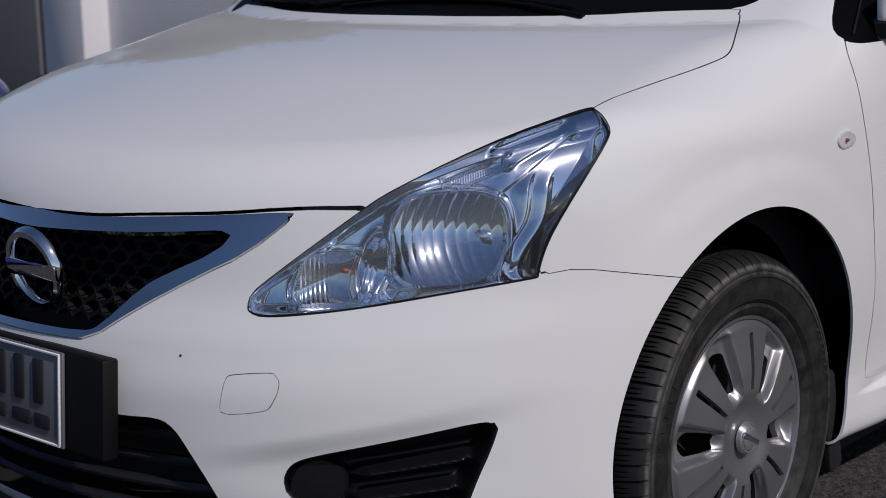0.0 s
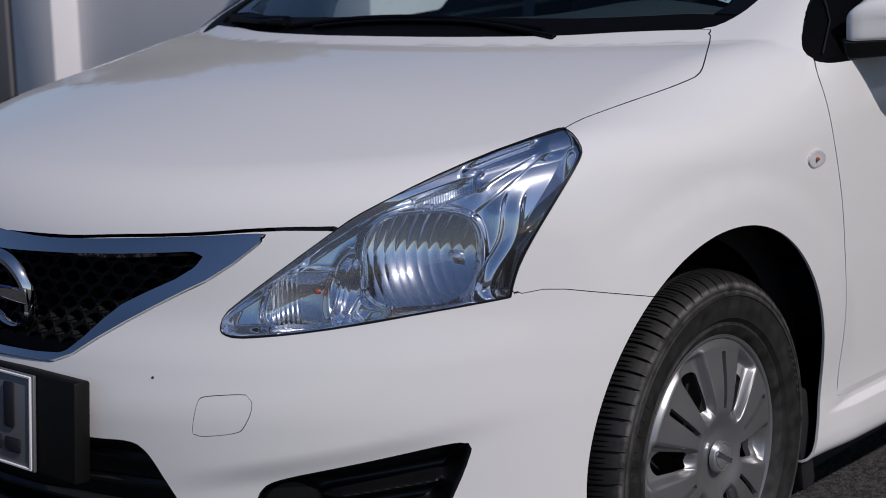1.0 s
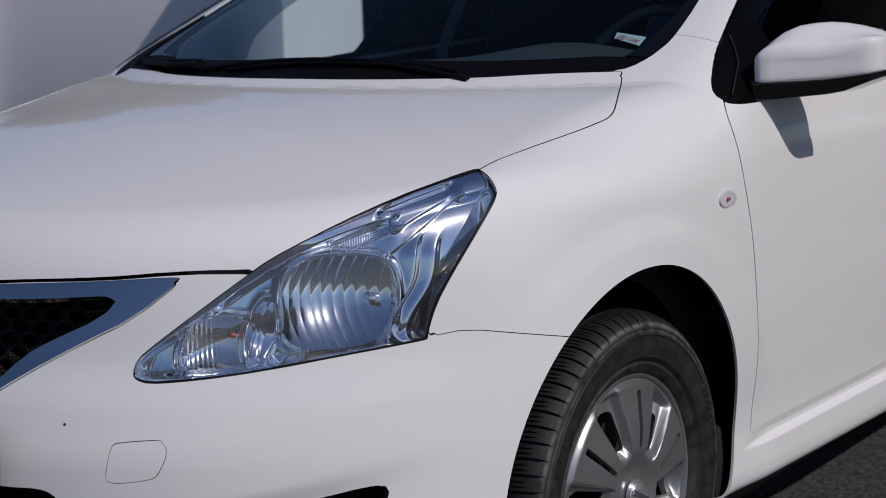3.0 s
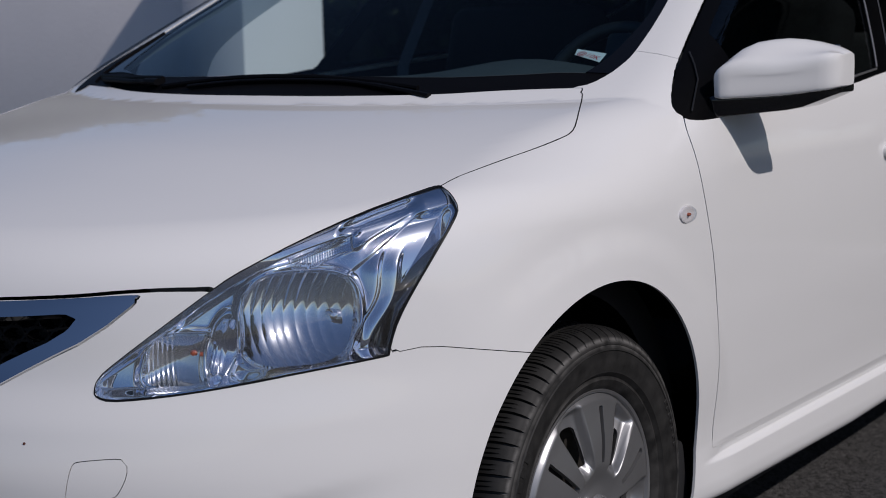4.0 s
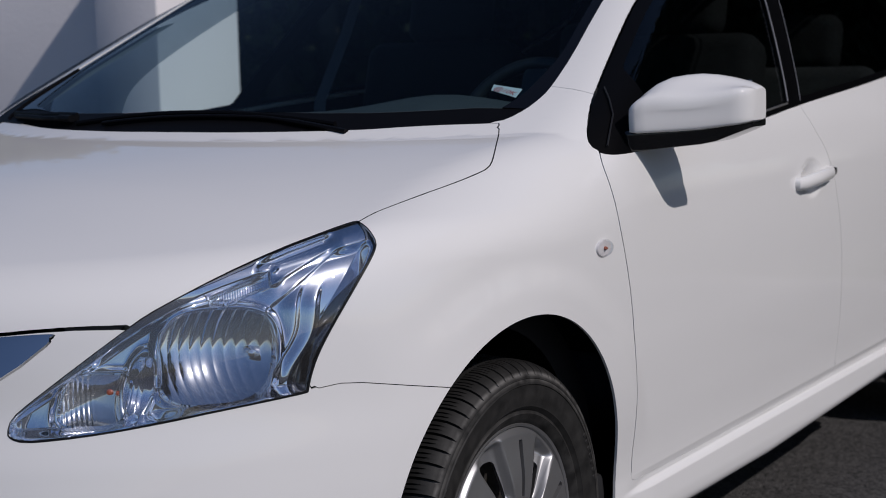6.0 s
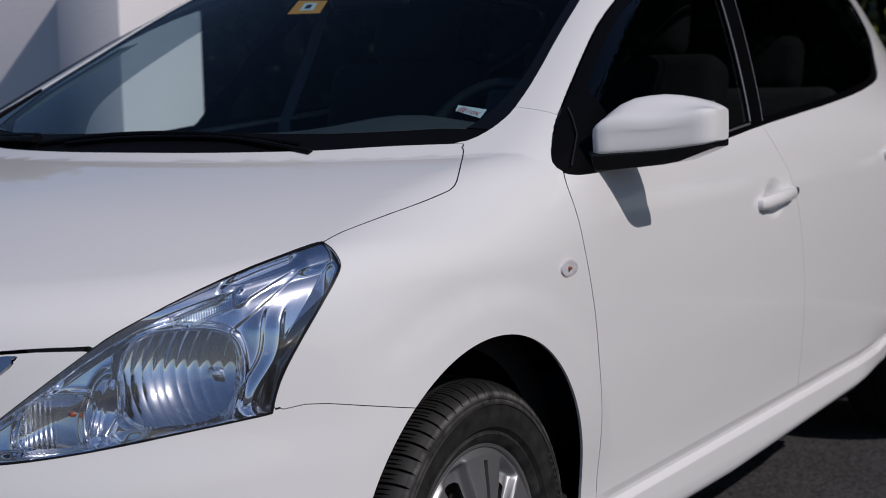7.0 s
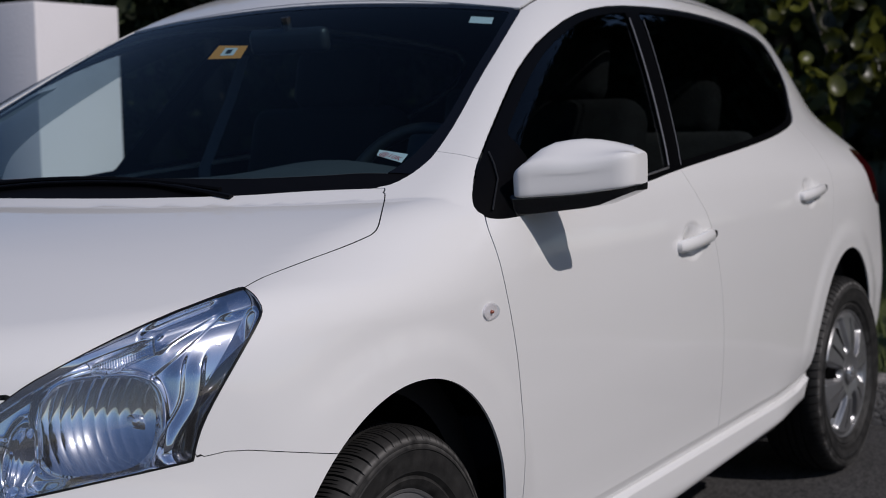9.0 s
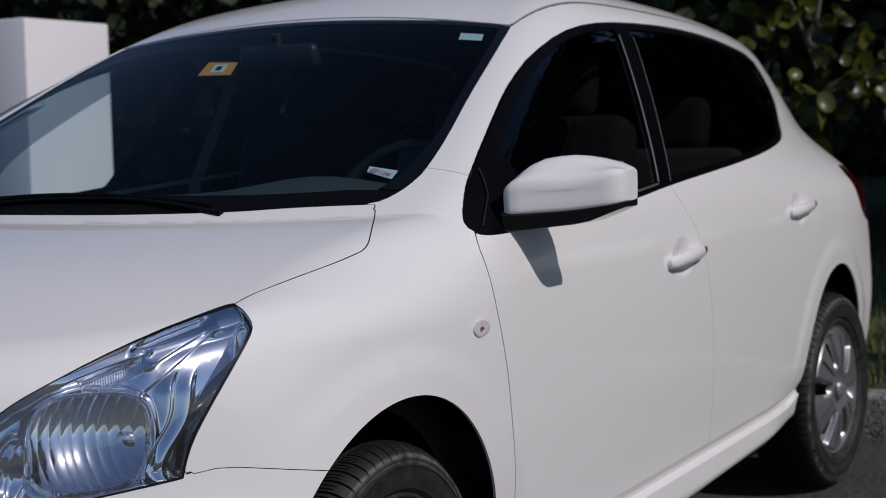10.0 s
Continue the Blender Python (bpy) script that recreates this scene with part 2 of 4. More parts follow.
def skin(front, mids, back, around):
    """The car's skin as one closed net: shot outward from its long axis."""
    rows = [(-.1, f) for f in np.linspace(.012, math.pi / 2, front)] + [(x, math.pi / 2) for x in np.linspace(-.1, 2.6, mids)[1:]] + [(2.6, f) for f in np.linspace(math.pi / 2, math.pi - .012, back)[1:]]
    x0, f = np.array(rows).T
    th = np.linspace(-math.pi, math.pi, 2 * around + 1)[:-1]
    th = th[(np.abs(th) < 1.848) | (np.abs(th) > 2.032)]
    if around > 100:                                  # closer together along the sills
        fine = np.concatenate([np.linspace(1.85, 1.868, 6), np.linspace(1.870, 1.962, 84), np.linspace(1.966, 2.03, 18)])
    else:
        fine = np.linspace(1.85, 2.03, 9)
    th = np.sort(np.concatenate([th, fine, -fine]))
    d = np.stack([np.repeat(-np.cos(f)[:, None], len(th), 1), np.sin(f)[:, None] * np.sin(th), np.sin(f)[:, None] * np.cos(th)], 2).reshape(-1, 3)
    o = np.stack([np.repeat(x0, len(th)), np.zeros(len(d)), np.full(len(d), .62)], 1)
    lo, hi = np.full(len(d), .05), np.full(len(d), 1.8)
    for _ in range(34):
        m = (lo + hi) / 2
        p = o + m[:, None] * d
        out = body(*p.T) > 0
        hi, lo = np.where(out, m, hi), np.where(out, lo, m)
    p = o + hi[:, None] * d
    r, n = len(rows), len(th)
    i, j = np.meshgrid(np.arange(r - 1), np.arange(n), indexing="ij")
    a, b, c, e = i * n + j, i * n + (j + 1) % n, (i + 1) * n + (j + 1) % n, (i + 1) * n + j
    tris = np.concatenate([np.stack([a, e, b], -1).reshape(-1, 3), np.stack([b, e, c], -1).reshape(-1, 3)])
    return p, slope(p), tris


def clip(net, field, keep=-1, gap=.002):
    """The part of a net where the field is below -gap (keep -1) or above gap (keep 1), cut clean along it."""
    p, n, tris = net
    if not len(tris):
        return net
    s = field(p[:, 0], p[:, 1], p[:, 2]) * keep - gap
    inside = s >= 0
    count = inside[tris].sum(1)
    whole = tris[count == 3]
    mixed = tris[(count == 1) | (count == 2)]
    points, normals, faces, cuts = [], [], [], {}

    def cut(a, b):
        key = (a, b) if a < b else (b, a)
        if key not in cuts:
            t = s[a] / (s[a] - s[b])
            cuts[key] = len(p) + len(points)
            points.append(p[a] + t * (p[b] - p[a]))
            normals.append(n[a] + t * (n[b] - n[a]))
        return cuts[key]
    for tri in mixed.tolist():
        k = next(k for k in range(3) if inside[tri[k]] != inside[tri[k - 1]] and inside[tri[k]] != inside[tri[(k + 1) % 3]])
        a, b, c = tri[k], tri[(k + 1) % 3], tri[(k + 2) % 3]
        ab, ac = cut(a, b), cut(a, c)
        if inside[a]:
            faces.append((a, ab, ac))
        else:
            faces += [(ab, b, c), (ab, c, ac)]
    if points:
        p, n = np.vstack([p, points]), np.vstack([n, normals])
    tris = np.vstack([whole, np.array(faces, int).reshape(-1, 3)]) if faces else whole
    used, back = np.unique(tris, return_inverse=True)
    return p[used], n[used], back.reshape(-1, 3)


def flip(net):
    p, n, t = net
    return p * (1, -1, 1), n * (1, -1, 1), t[:, ::-1]


def sheet(name, net, mat, parent, label="", fold=.005, lift=0.0):
    """A panel from a net: its edges are folded inward by fold."""
    p, n, tris = net
    n = n / np.maximum(np.linalg.norm(n, axis=1), 1e-9)[:, None]
    p = p + n * lift
    face = np.cross(p[tris[:, 1]] - p[tris[:, 0]], p[tris[:, 2]] - p[tris[:, 0]])
    tris = np.where((np.einsum("ij,ij->i", face, n[tris].sum(1)) < 0)[:, None], tris[:, ::-1], tris)
    verts, faces, corners = p, tris, n[tris].reshape(-1, 3)
    if fold and len(tris):
        e = np.concatenate([tris[:, [0, 1]], tris[:, [1, 2]], tris[:, [2, 0]]])
        _, first, count = np.unique(np.sort(e, 1), axis=0, return_index=True, return_counts=True)
        rim = e[first[count == 1]]
        k = len(p)
        used, back = np.unique(rim, return_inverse=True)
        back = back.reshape(-1, 2)
        verts = np.vstack([p, p[used] - n[used] * fold])
        a, b = rim.T
        ia, ib = k + back[:, 0], k + back[:, 1]
        side = np.cross(p[b] - p[a], n[a])
        side /= np.maximum(np.linalg.norm(side, axis=1), 1e-9)[:, None]
        faces = np.vstack([tris, np.stack([b, a, ia], 1), np.stack([b, ia, ib], 1)])
        corners = np.vstack([corners, np.repeat(side, 3, 0), np.repeat(side, 3, 0)])
    me = bpy.data.meshes.new(name)
    me.from_pydata(verts.tolist(), [], faces.tolist())
    me.shade_smooth()
    me.normals_split_custom_set(corners.tolist())
    return link_mesh(name, me, mat, parent, label)


# ---- the car's outlines ----
def on_corner(points, turns=2):
    away = outline(points, turns)
    return lambda x, y, z: np.where(x < .1, away((x + np.abs(y)) * .70711, z), 9.)


def on_side(points, turns=2):
    away = outline(points, turns)
    return lambda x, y, z: away(x, z)


def on_front(points, turns=2):
    away = outline(points, turns)
    return lambda x, y, z: np.where(x < -.2, away(np.abs(y), z), 9.)


def on_top(points, turns=2, above=.66):
    away = outline(points, turns)
    return lambda x, y, z: np.where(z > above, away(x, np.abs(y)), 9.)


LAMP = on_corner([(-.208, .601), (-.201, .622), (-.170, .647), (-.102, .697), (-.023, .752), (.015, .773), (.098, .809), (.185, .839), (.276, .862),
                  (.318, .871), (.322, .870), (.333, .861), (.341, .841), (.332, .826), (.298, .782), (.262, .731), (.236, .688), (.224, .655), (.221, .638), (.219, .636), (.176, .631),
                  (.092, .621), (.010, .609), (-.072, .598), (-.139, .591), (-.185, .588), (-.203, .593)], 1)
HOODREAR = [(.245, .646), (.187, .507), (.150, .42), (.117, .297), (.093, .15), (.087, 0), (.087, -.3)]
HOODEDGE = on_top([(.250, .653), (.254, .658), (.250, .661), (.238, .668), (.166, .707), (.099, .741), (.060, .757), (.022, .755), (-.132, .733), (-.262, .712), (-.30, .735), (-.40, .705), (-.48, .670), (-.55, .635),
                   (-.588, .600), (-.592, .566), (-.622, .526), (-.667, .454), (-.708, .375), (-.742, .285), (-.769, .181), (-.781, .096), (-.786, 0), (-.786, -.3)] + HOODREAR[::-1], 2)


def HOODLINE(x, y, z):
    return HOODEDGE(x, y, z) * (1 + .2 * step(-.5, -.62, x))


SCREENHOLE = on_top([(.255, .657), (.294, .679), (.360, .690), (.411, .686), (.506, .672), (.674, .636), (.837, .607), (1.005, .571), (1.018, .566), (1.016, .49), (.997, .277), (.994, .123), (.994, -.3)] + HOODREAR[::-1], 1, .9)
COWLLINE = on_top([(.34, .80), (.30, .62), (.245, .50), (.20, .36), (.172, .15), (.166, -.3), (-.2, -.3), (-.2, .8)], 1, .9)
WINDOWS = on_side([(.303, .966), (.366, 1.014), (.435, 1.054), (.665, 1.174), (.789, 1.235), (.932, 1.294), (1.125, 1.350), (1.323, 1.382), (1.565, 1.398), (1.936, 1.406), (2.30, 1.397),
                   (2.66, 1.372), (2.80, 1.352), (2.86, 1.318), (2.83, 1.226), (2.641, 1.132), (2.56, 1.10), (2.445, 1.078), (2.170, 1.051), (1.840, 1.027), (1.582, 1.010), (1.277, .989), (1.046, .968), (.70, .945), (.45, .938), (.330, .935), (.300, .945)], 1)
SAIL = on_side([(.56, .8), (.56, 1.3), (.2, 1.3), (.2, .8)], 0)
FRONTPANE = on_side([(.54, .8), (1.10, .8), (1.231, .997), (1.488, 1.364), (1.55, 1.5), (.54, 1.5)], 0)
REARPANE = on_side([(1.20, .8), (1.325, .998), (1.592, 1.392), (1.66, 1.5), (3.2, 1.5), (3.2, .8)], 0)
BUMPER = on_side([(-.19, -.2), (-.205, .612), (-.294, .630), (-.353, .642), (-.384, .645), (-.425, .640), (-.44, .95), (-1.4, .95), (-1.4, -.2)], 0)
DOOREDGE = on_side([(.70, .970), (.45, .960), (.318, .957), (.309, .945), (.296, .919), (.298, .889), (.309, .828), (.336, .744), (.359, .669), (.382, .56), (.398, .449), (.402, .325), (.412, .312), (1.0, .312), (1.51, .312), (1.528, .33), (1.530, .456),
                (1.500, .659), (1.43, .85), (1.31, .97), (1.29, 1.012), (1.05, .992)], 1)
REAREDGE = on_side([(1.84, 1.05), (1.29, 1.012), (1.31, .97), (1.43, .85), (1.500, .659), (1.530, .456), (1.528, .33), (1.546, .312), (2.0, .312), (2.27, .312), (2.31, .34), (2.40, .56), (2.45, .66), (2.52, .80), (2.56, .92), (2.55, 1.02), (2.505, 1.10), (2.17, 1.075)], 1)


def DOOR(x, y, z):
    return DOOREDGE(x, y, z) * (1 + 4 * step(.335, .318, z) + 1.5 * step(1.2, 1.3, x))


def REARDOOR(x, y, z):
    return REAREDGE(x, y, z) * (1 + 9 * step(.335, .318, z))


SILL = on_side([(.33, .312), (2.5, .312), (2.5, -.2), (.33, -.2)], 0)
GRILLE = on_front([(0, .719), (.096, .716), (.181, .720), (.285, .727), (.375, .733), (.454, .739), (.477, .738), (.415, .679), (.342, .641), (.256, .591), (.176, .536), (.103, .534), (0, .533), (-.3, .533), (-.3, .719)], 1)
MESHHOLE = on_front([(0, .690), (.096, .694), (.186, .698), (.290, .704), (.399, .713), (.365, .677), (.295, .644), (.249, .619), (.190, .556), (.162, .546), (0, .545), (-.3, .545), (-.3, .690)], 1)
FOGHOLE = on_corner([(.154, .428), (.120, .427), (.054, .415), (-.046, .397), (-.112, .384), (-.146, .373), (-.160, .357), (-.164, .339), (-.158, .320), (-.12, .29), (.0, .27), (.10, .28), (.115, .315), (.125, .340), (.145, .383), (.158, .42)], 1)
INTAKE = on_front([(0, .429), (.242, .429), (.306, .432), (.327, .421), (.347, .392), (.385, .312), (.41, .25), (.40, .235), (0, .235), (-.3, .235), (-.3, .429)], 1)
COVER = on_corner([(-.242, .502), (-.231, .506), (-.170, .511), (-.163, .505), (-.163, .487), (-.176, .461), (-.185, .452), (-.248, .444), (-.254, .450), (-.250, .475)], 2)
TAILLAMP = on_side([(3.00, .985), (3.08, .995), (3.25, .97), (3.42, .90), (3.5, .80), (3.2, .79), (3.08, .83), (3.03, .90)], 1)


def arches(x, y, z):
    front = np.hypot(x / np.where(x < 0, .330, .338), (z - .33) / .364) - 1
    rear = np.hypot((x - 2.71) / (.345 + .04 * step(.42, .22, z)), np.maximum(z - .33, 0) / .360) - 1
    return np.minimum(front, rear) * .34


DISHES = ((1.290, .822), (2.285, .884))


def DISH(x, y, z):
    return np.where((z > .7) & (z < 1), np.minimum(*[np.hypot((x - a) / .078, (z - b) / .050) - 1 for a, b in DISHES]) * .05, 9.)


def left(x, y, z):
    return y


def roof_line(x, y, z):
    return np.where((z > 1.2) & (x > .9), np.maximum(np.abs(y) - (.566 - .05 * np.maximum(x - 1.6, 0) ** 2), 1.012 - x), 9.)


def tail_line(x, y, z):
    return np.maximum(np.maximum(np.abs(y) - .60, 3.02 - x), .55 - z)


# ---- the car ----
car = tagged(empty("car"), "white five-door hatchback with dusty paint parked on asphalt", "car")
NET = skin(115, 150, 45, 185)
HALF = clip(NET, left, -1, 0)
solid = clip(NET, arches, 1, 0)
half_solid = clip(HALF, arches, 1, 0)


def cut(net, *cuts):
    for field, keep, gap in cuts:
        net = clip(net, field, keep, gap)
    return net


hood = sheet("hood", cut(solid, (HOODLINE, -1, .0012), (LAMP, 1, .0008)), PAINT, car, fold=0)
bumper = sheet("front_bumper", cut(clip(solid, BUMPER, -1, .0007), (HOODLINE, 1, .0010), (LAMP, 1, .0004), (GRILLE, 1, .001), (FOGHOLE, 1, 0), (INTAKE, 1, 0), (COVER, 1, .0006)), PAINT, car)
cover = cut(clip(half_solid, BUMPER, -1, 0), (COVER, -1, .0006))
roof = sheet("roof", cut(solid, (roof_line, -1, .004), (tail_line, 1, .003), (SCREENHOLE, 1, .001)), PAINT, car)
tailgate = sheet("tailgate", cut(solid, (tail_line, -1, .002)), PAINT, car)
ditch = sheet("roof_ditch", cut(solid, (roof_line, 1, -.006), (roof_line, -1, -.006), (tail_line, 1, 0)), GAPS, car, fold=0, lift=-.004)

front_side = cut(half_solid, (BUMPER, 1, .0007), (HOODLINE, 1, .0010), (LAMP, 1, .0006), (SCREENHOLE, 1, .001), (WINDOWS, 1, .001), (roof_line, 1, .004), (tail_line, 1, .003), (DOOR, 1, .0013), (REARDOOR, 1, .0006))
fender_net = clip(front_side, lambda x, y, z: np.maximum(x - .5008, z - 1.055 + .9 * (x - .4)), -1, .0008)
frame_net = cut(clip(front_side, lambda x, y, z: np.maximum(x - .4992, z - 1.055 + .9 * (x - .4)), 1, .0008), (TAILLAMP, 1, .001))
for mirrored in (False, True):
    f = flip if mirrored else (lambda net: net)
    sheet("front_fender", f(fender_net), PAINT, car)
    sheet("body_side", f(frame_net), PAINT, car)
    door = sheet("front_door", f(cut(half_solid, (DOOR, -1, .0013), (WINDOWS, 1, .001), (SCREENHOLE, 1, .02), (HOODLINE, 1, .02), (DISH, 1, 0))), PAINT, car)
    rear_door = sheet("rear_door", f(cut(half_solid, (REARDOOR, -1, .0006), (WINDOWS, 1, .001), (DISH, 1, 0))), PAINT, car)
    sheet("tow_cover", f(cover), PAINT, bumper)
    sheet("tail_lamp", f(cut(half_solid, (TAILLAMP, -1, 0), (tail_line, 1, .003))), REDLENS, car, "red plastic tail lamp")
    sheet("window_frame", f(cut(half_solid, (WINDOWS, -1, .001), (lambda x, y, z: np.minimum(np.maximum(FRONTPANE(x, y, z), WINDOWS(x, y, z) + .016), np.maximum(REARPANE(x, y, z), WINDOWS(x, y, z) + .016)), 1, 0))), FRAMEBLACK, car, "black window frame and pillar", lift=-.003)
    for shape in (REARPANE,) if mirrored else (FRONTPANE, REARPANE):        # the far front window is wound down
        pane = sheet("side_window", f(cut(half_solid, (WINDOWS, -1, .016), (shape, -1, .001))), PANE, car, "tinted side glass", fold=0, lift=-.007)


COWLBLACK = material("cowl_black", (.004, .004, .005), .5, spec=.06, vary=.2, scale=30)
screen_net = cut(solid, (SCREENHOLE, -1, .001), (COWLLINE, 1, 0))
inner_edge = lambda x, y, z: SCREENHOLE(x, y, z) + np.where(y > 0, .045, .018) * step(.55, .32, x) * step(.35, .60, np.abs(y))
pane = sheet("windscreen", cut(screen_net, (inner_edge, -1, .022)), SCREEN, car, "dark tinted windscreen", fold=0, lift=-.003)
GLAZED = material("black_glazing", (.004, .004, .005), .03, spec=.22)
sheet("windscreen_border", cut(screen_net, (inner_edge, 1, -.022)), GLAZED, car, "black glazed border", lift=-.002)
sheet("cowl", cut(solid, (SCREENHOLE, -1, .001), (COWLLINE, -1, 0)), COWLBLACK, car, "black plastic cowl", lift=-.004)

# rubber wedge that closes the cowl at the foot of the far pillar
wedge = cut(half_solid, (SCREENHOLE, 1, -.004), (lambda x, y, z: np.maximum(SCREENHOLE(x, y, z) - .040 * step(.50, .30, x), np.maximum(x - .50, .20 - x)), -1, 0), (HOODLINE, 1, -.002))
sheet("cowl_end", flip(wedge), COWLBLACK, car, "black rubber cowl end", lift=.002)

# dark lining under the skin: it fills the joints and the pillars' insides
sheet("body_lining", cut(solid, (LAMP, 1, .006), (SCREENHOLE, 1, .012), (WINDOWS, 1, .012), (GRILLE, 1, .012), (FOGHOLE, 1, .01), (INTAKE, 1, .01), (DISH, 1, -.002)), GAPS, car, "black inner lining", fold=0, lift=-.0065)


# ---- lamps ----
def corner_patch(u0, u1, z0, z1, step_size):
    """A fine net over the car's front corner, laid out along the corner and upward."""
    us, zs = np.arange(u0, u1, step_size), np.arange(z0, z1, step_size)
    u, z = [g.ravel() for g in np.meshgrid(us, zs, indexing="ij")]
    lo, hi = np.full(u.shape, -1.35), np.full(u.shape, .1)
    for _ in range(34):
        w = (lo + hi) / 2
        out = body((u + w) * .70711, -(u - w) * .70711, z) > 0
        lo, hi = np.where(out, w, lo), np.where(out, hi, w)
    p = np.stack([(u + hi) * .70711, -(u - hi) * .70711, z], 1)
    n = len(zs)
    i, j = np.meshgrid(np.arange(len(us) - 1), np.arange(n - 1), indexing="ij")
    a = (i * n + j).ravel()
    tris = np.concatenate([np.stack([a, a + n, a + 1], 1), np.stack([a + 1, a + n, a + n + 1], 1)])
    return p, slope(p), tris


def bowl_r(u, z):
    return ((np.abs(u - .095 - .12 * (z - .694)) / .083) ** 3 + (np.abs(z - .694) / .067) ** 3) ** (1 / 3)


def signal_r(u, z):
    return ((np.abs(u + .080 - .3 * (z - .64)) / .046) ** 4 + (np.abs(z - .641) / .036) ** 4) ** .25


LEDGE = curve((-.21, -.10, 0, .09, .20, .34), (.608, .678, .742, .783, .813, .842))


def lamp_depth(x, y, z):
    """How deep the headlight's silvered housing lies behind its lens."""
    u = (x + np.abs(y)) * .70711
    edge = -LAMP(x, y, z)
    shelf = z - LEDGE(u)
    d = .002 + .038 * step(0, .013, edge)
    # flank toward the fender: two winding folds, gentle on one side and steep on the other
    low = step(.795, .755, z) * step(.62, .66, z)
    for at, high in ((.192, .013), (.222, .008)):
        mid = at + .42 * (z - .70) + .006 * np.sin((z - .69) * 55)
        d = d - high * step(mid - .026, mid, u) * step(mid + .010, mid, u) * low
    # creases that run together in the upper corner
    reach = np.hypot(.322 - u, .860 - z) / .12
    turn = np.arctan2(.860 - z, .322 - u)
    fan = step(.03, .06, np.hypot(.322 - u, .860 - z)) * step(.15, .19, u)
    d = d - (.005 * step(.62, .585, turn) + .005 * step(.47, .435, turn)) * np.minimum(reach, 1.2) * fan
    # the ledge along the top lies close behind the lens
    d = d + (.022 - .50 * np.clip(shelf, 0, .034) - d) * step(-.010, .008, shelf) * (1 - .6 * fan)
    # big bowl with upright flutes, bolder in its upper half
    r = bowl_r(u, z)
    q = ((u - .100) / .086) ** 2 + ((z - .694) / .074) ** 2
    k = (u - .010 - .30 * (z - .694) ** 2 / .08) / .0170
    bowl = .044 + .030 * (1 - q) + .20 * (z - .694) - (.0006 + .0030 * step(.685, .735, z)) * (2 * (k - np.floor(k)) - 1) ** 2
    d = np.where(r < 1, bowl, d - .012 * np.exp(-((r - 1.07) / .08) ** 2) * step(.01, -.01, shelf))
    # turn signal bowl, ribbed on its outer side
    r = signal_r(u, z)
    k = u / .0072
    ribs = .0028 * np.abs((k - np.floor(k)) - .5) * step(-.076, -.086, u)
    d = np.where(r < 1, .030 + .016 * (1 - r ** 2) + ribs, d - .010 * np.exp(-((r - 1.12) / .13) ** 2) * step(.004, -.004, shelf))
    # pinched pocket between the bowls
    r = np.hypot((u + .018 - .25 * (z - .655)) / .020, (z - .655) / .044)
    d = np.where(r < 1, d + .024 * (1 - r ** 2), d) - .006 * np.exp(-((r - 1.2) / .2) ** 2)
    # small reflector pressed with a diamond grain, and bumps added to give sun glints
    v = z - .786 - .35 * (u - .136)
    inset = step(.046, .043, np.abs(u - .134)) * step(.0115, .0095, np.abs(v))
    d = d + inset * (.004 + .0007 * np.cos((u + v) * 2 * math.pi / .0075) * np.cos((u - v) * 2 * math.pi / .0075))
    for at, up, wide, high in ((.189, .795, .007, .005), (.186, .812, .005, .003), (.016, .738, .010, .004)):
        d = d - high * np.exp(-((u - at) ** 2 + (z - up - .5 * (u - at)) ** 2 * 3) / wide ** 2)
    return np.clip(d, .002, .15)


LAMPNET = clip(corner_patch(-.225, .352, .575, .885, .00105), LAMP, -1, 0)
INWARD = np.array((.62, .78, -.06))


def plain_sheet(name, net, mat, parent, label="", angle=35):
    p, n, t = net
    me = bpy.data.meshes.new(name)
    f = np.cross(p[t[:, 1]] - p[t[:, 0]], p[t[:, 2]] - p[t[:, 0]])
    t = np.where((np.einsum("ij,ij->i", f, n[t].sum(1)) < 0)[:, None], t[:, ::-1], t)
    me.from_pydata(p.tolist(), [], t.tolist())
    me.shade_smooth()
    me.set_sharp_from_angle(angle=radians(angle))
    return link_mesh(name, me, mat, parent, label)


def by_corner(test):
    """A cut by a field along the corner and up; the flutes and bowls are told apart by it."""
    return lambda x, y, z: test((x + np.abs(y)) * .70711, z)


front_net = clip(LAMPNET, LAMP, -1, .0025)
bowl_cut, signal_cut = by_corner(lambda u, z: (bowl_r(u, z) - 1) * .08), by_corner(lambda u, z: (signal_r(u, z) - 1) * .04)


def edge_strip_cut(x, y, z):
    """The strip along the headlight's rear edge, coloured black; it fades out toward its top."""
    u = (x + np.abs(y)) * .70711
    return np.maximum(-LAMP(x, y, z) - .013 * step(.83, .74, z), np.maximum(z - .83, .203 - u))


def seal(x, y, z):
    """The lamp's outline, drawn in so that its seal stays as narrow where the lens lies flat as where it stands."""
    return LAMP(x, y, z) - .0019 * step(-.03, .006, z - LEDGE((x + np.abs(y)) * .70711))


def sunk(net):
    p, n, t = net
    return p + INWARD * lamp_depth(*p.T)[:, None], n, t


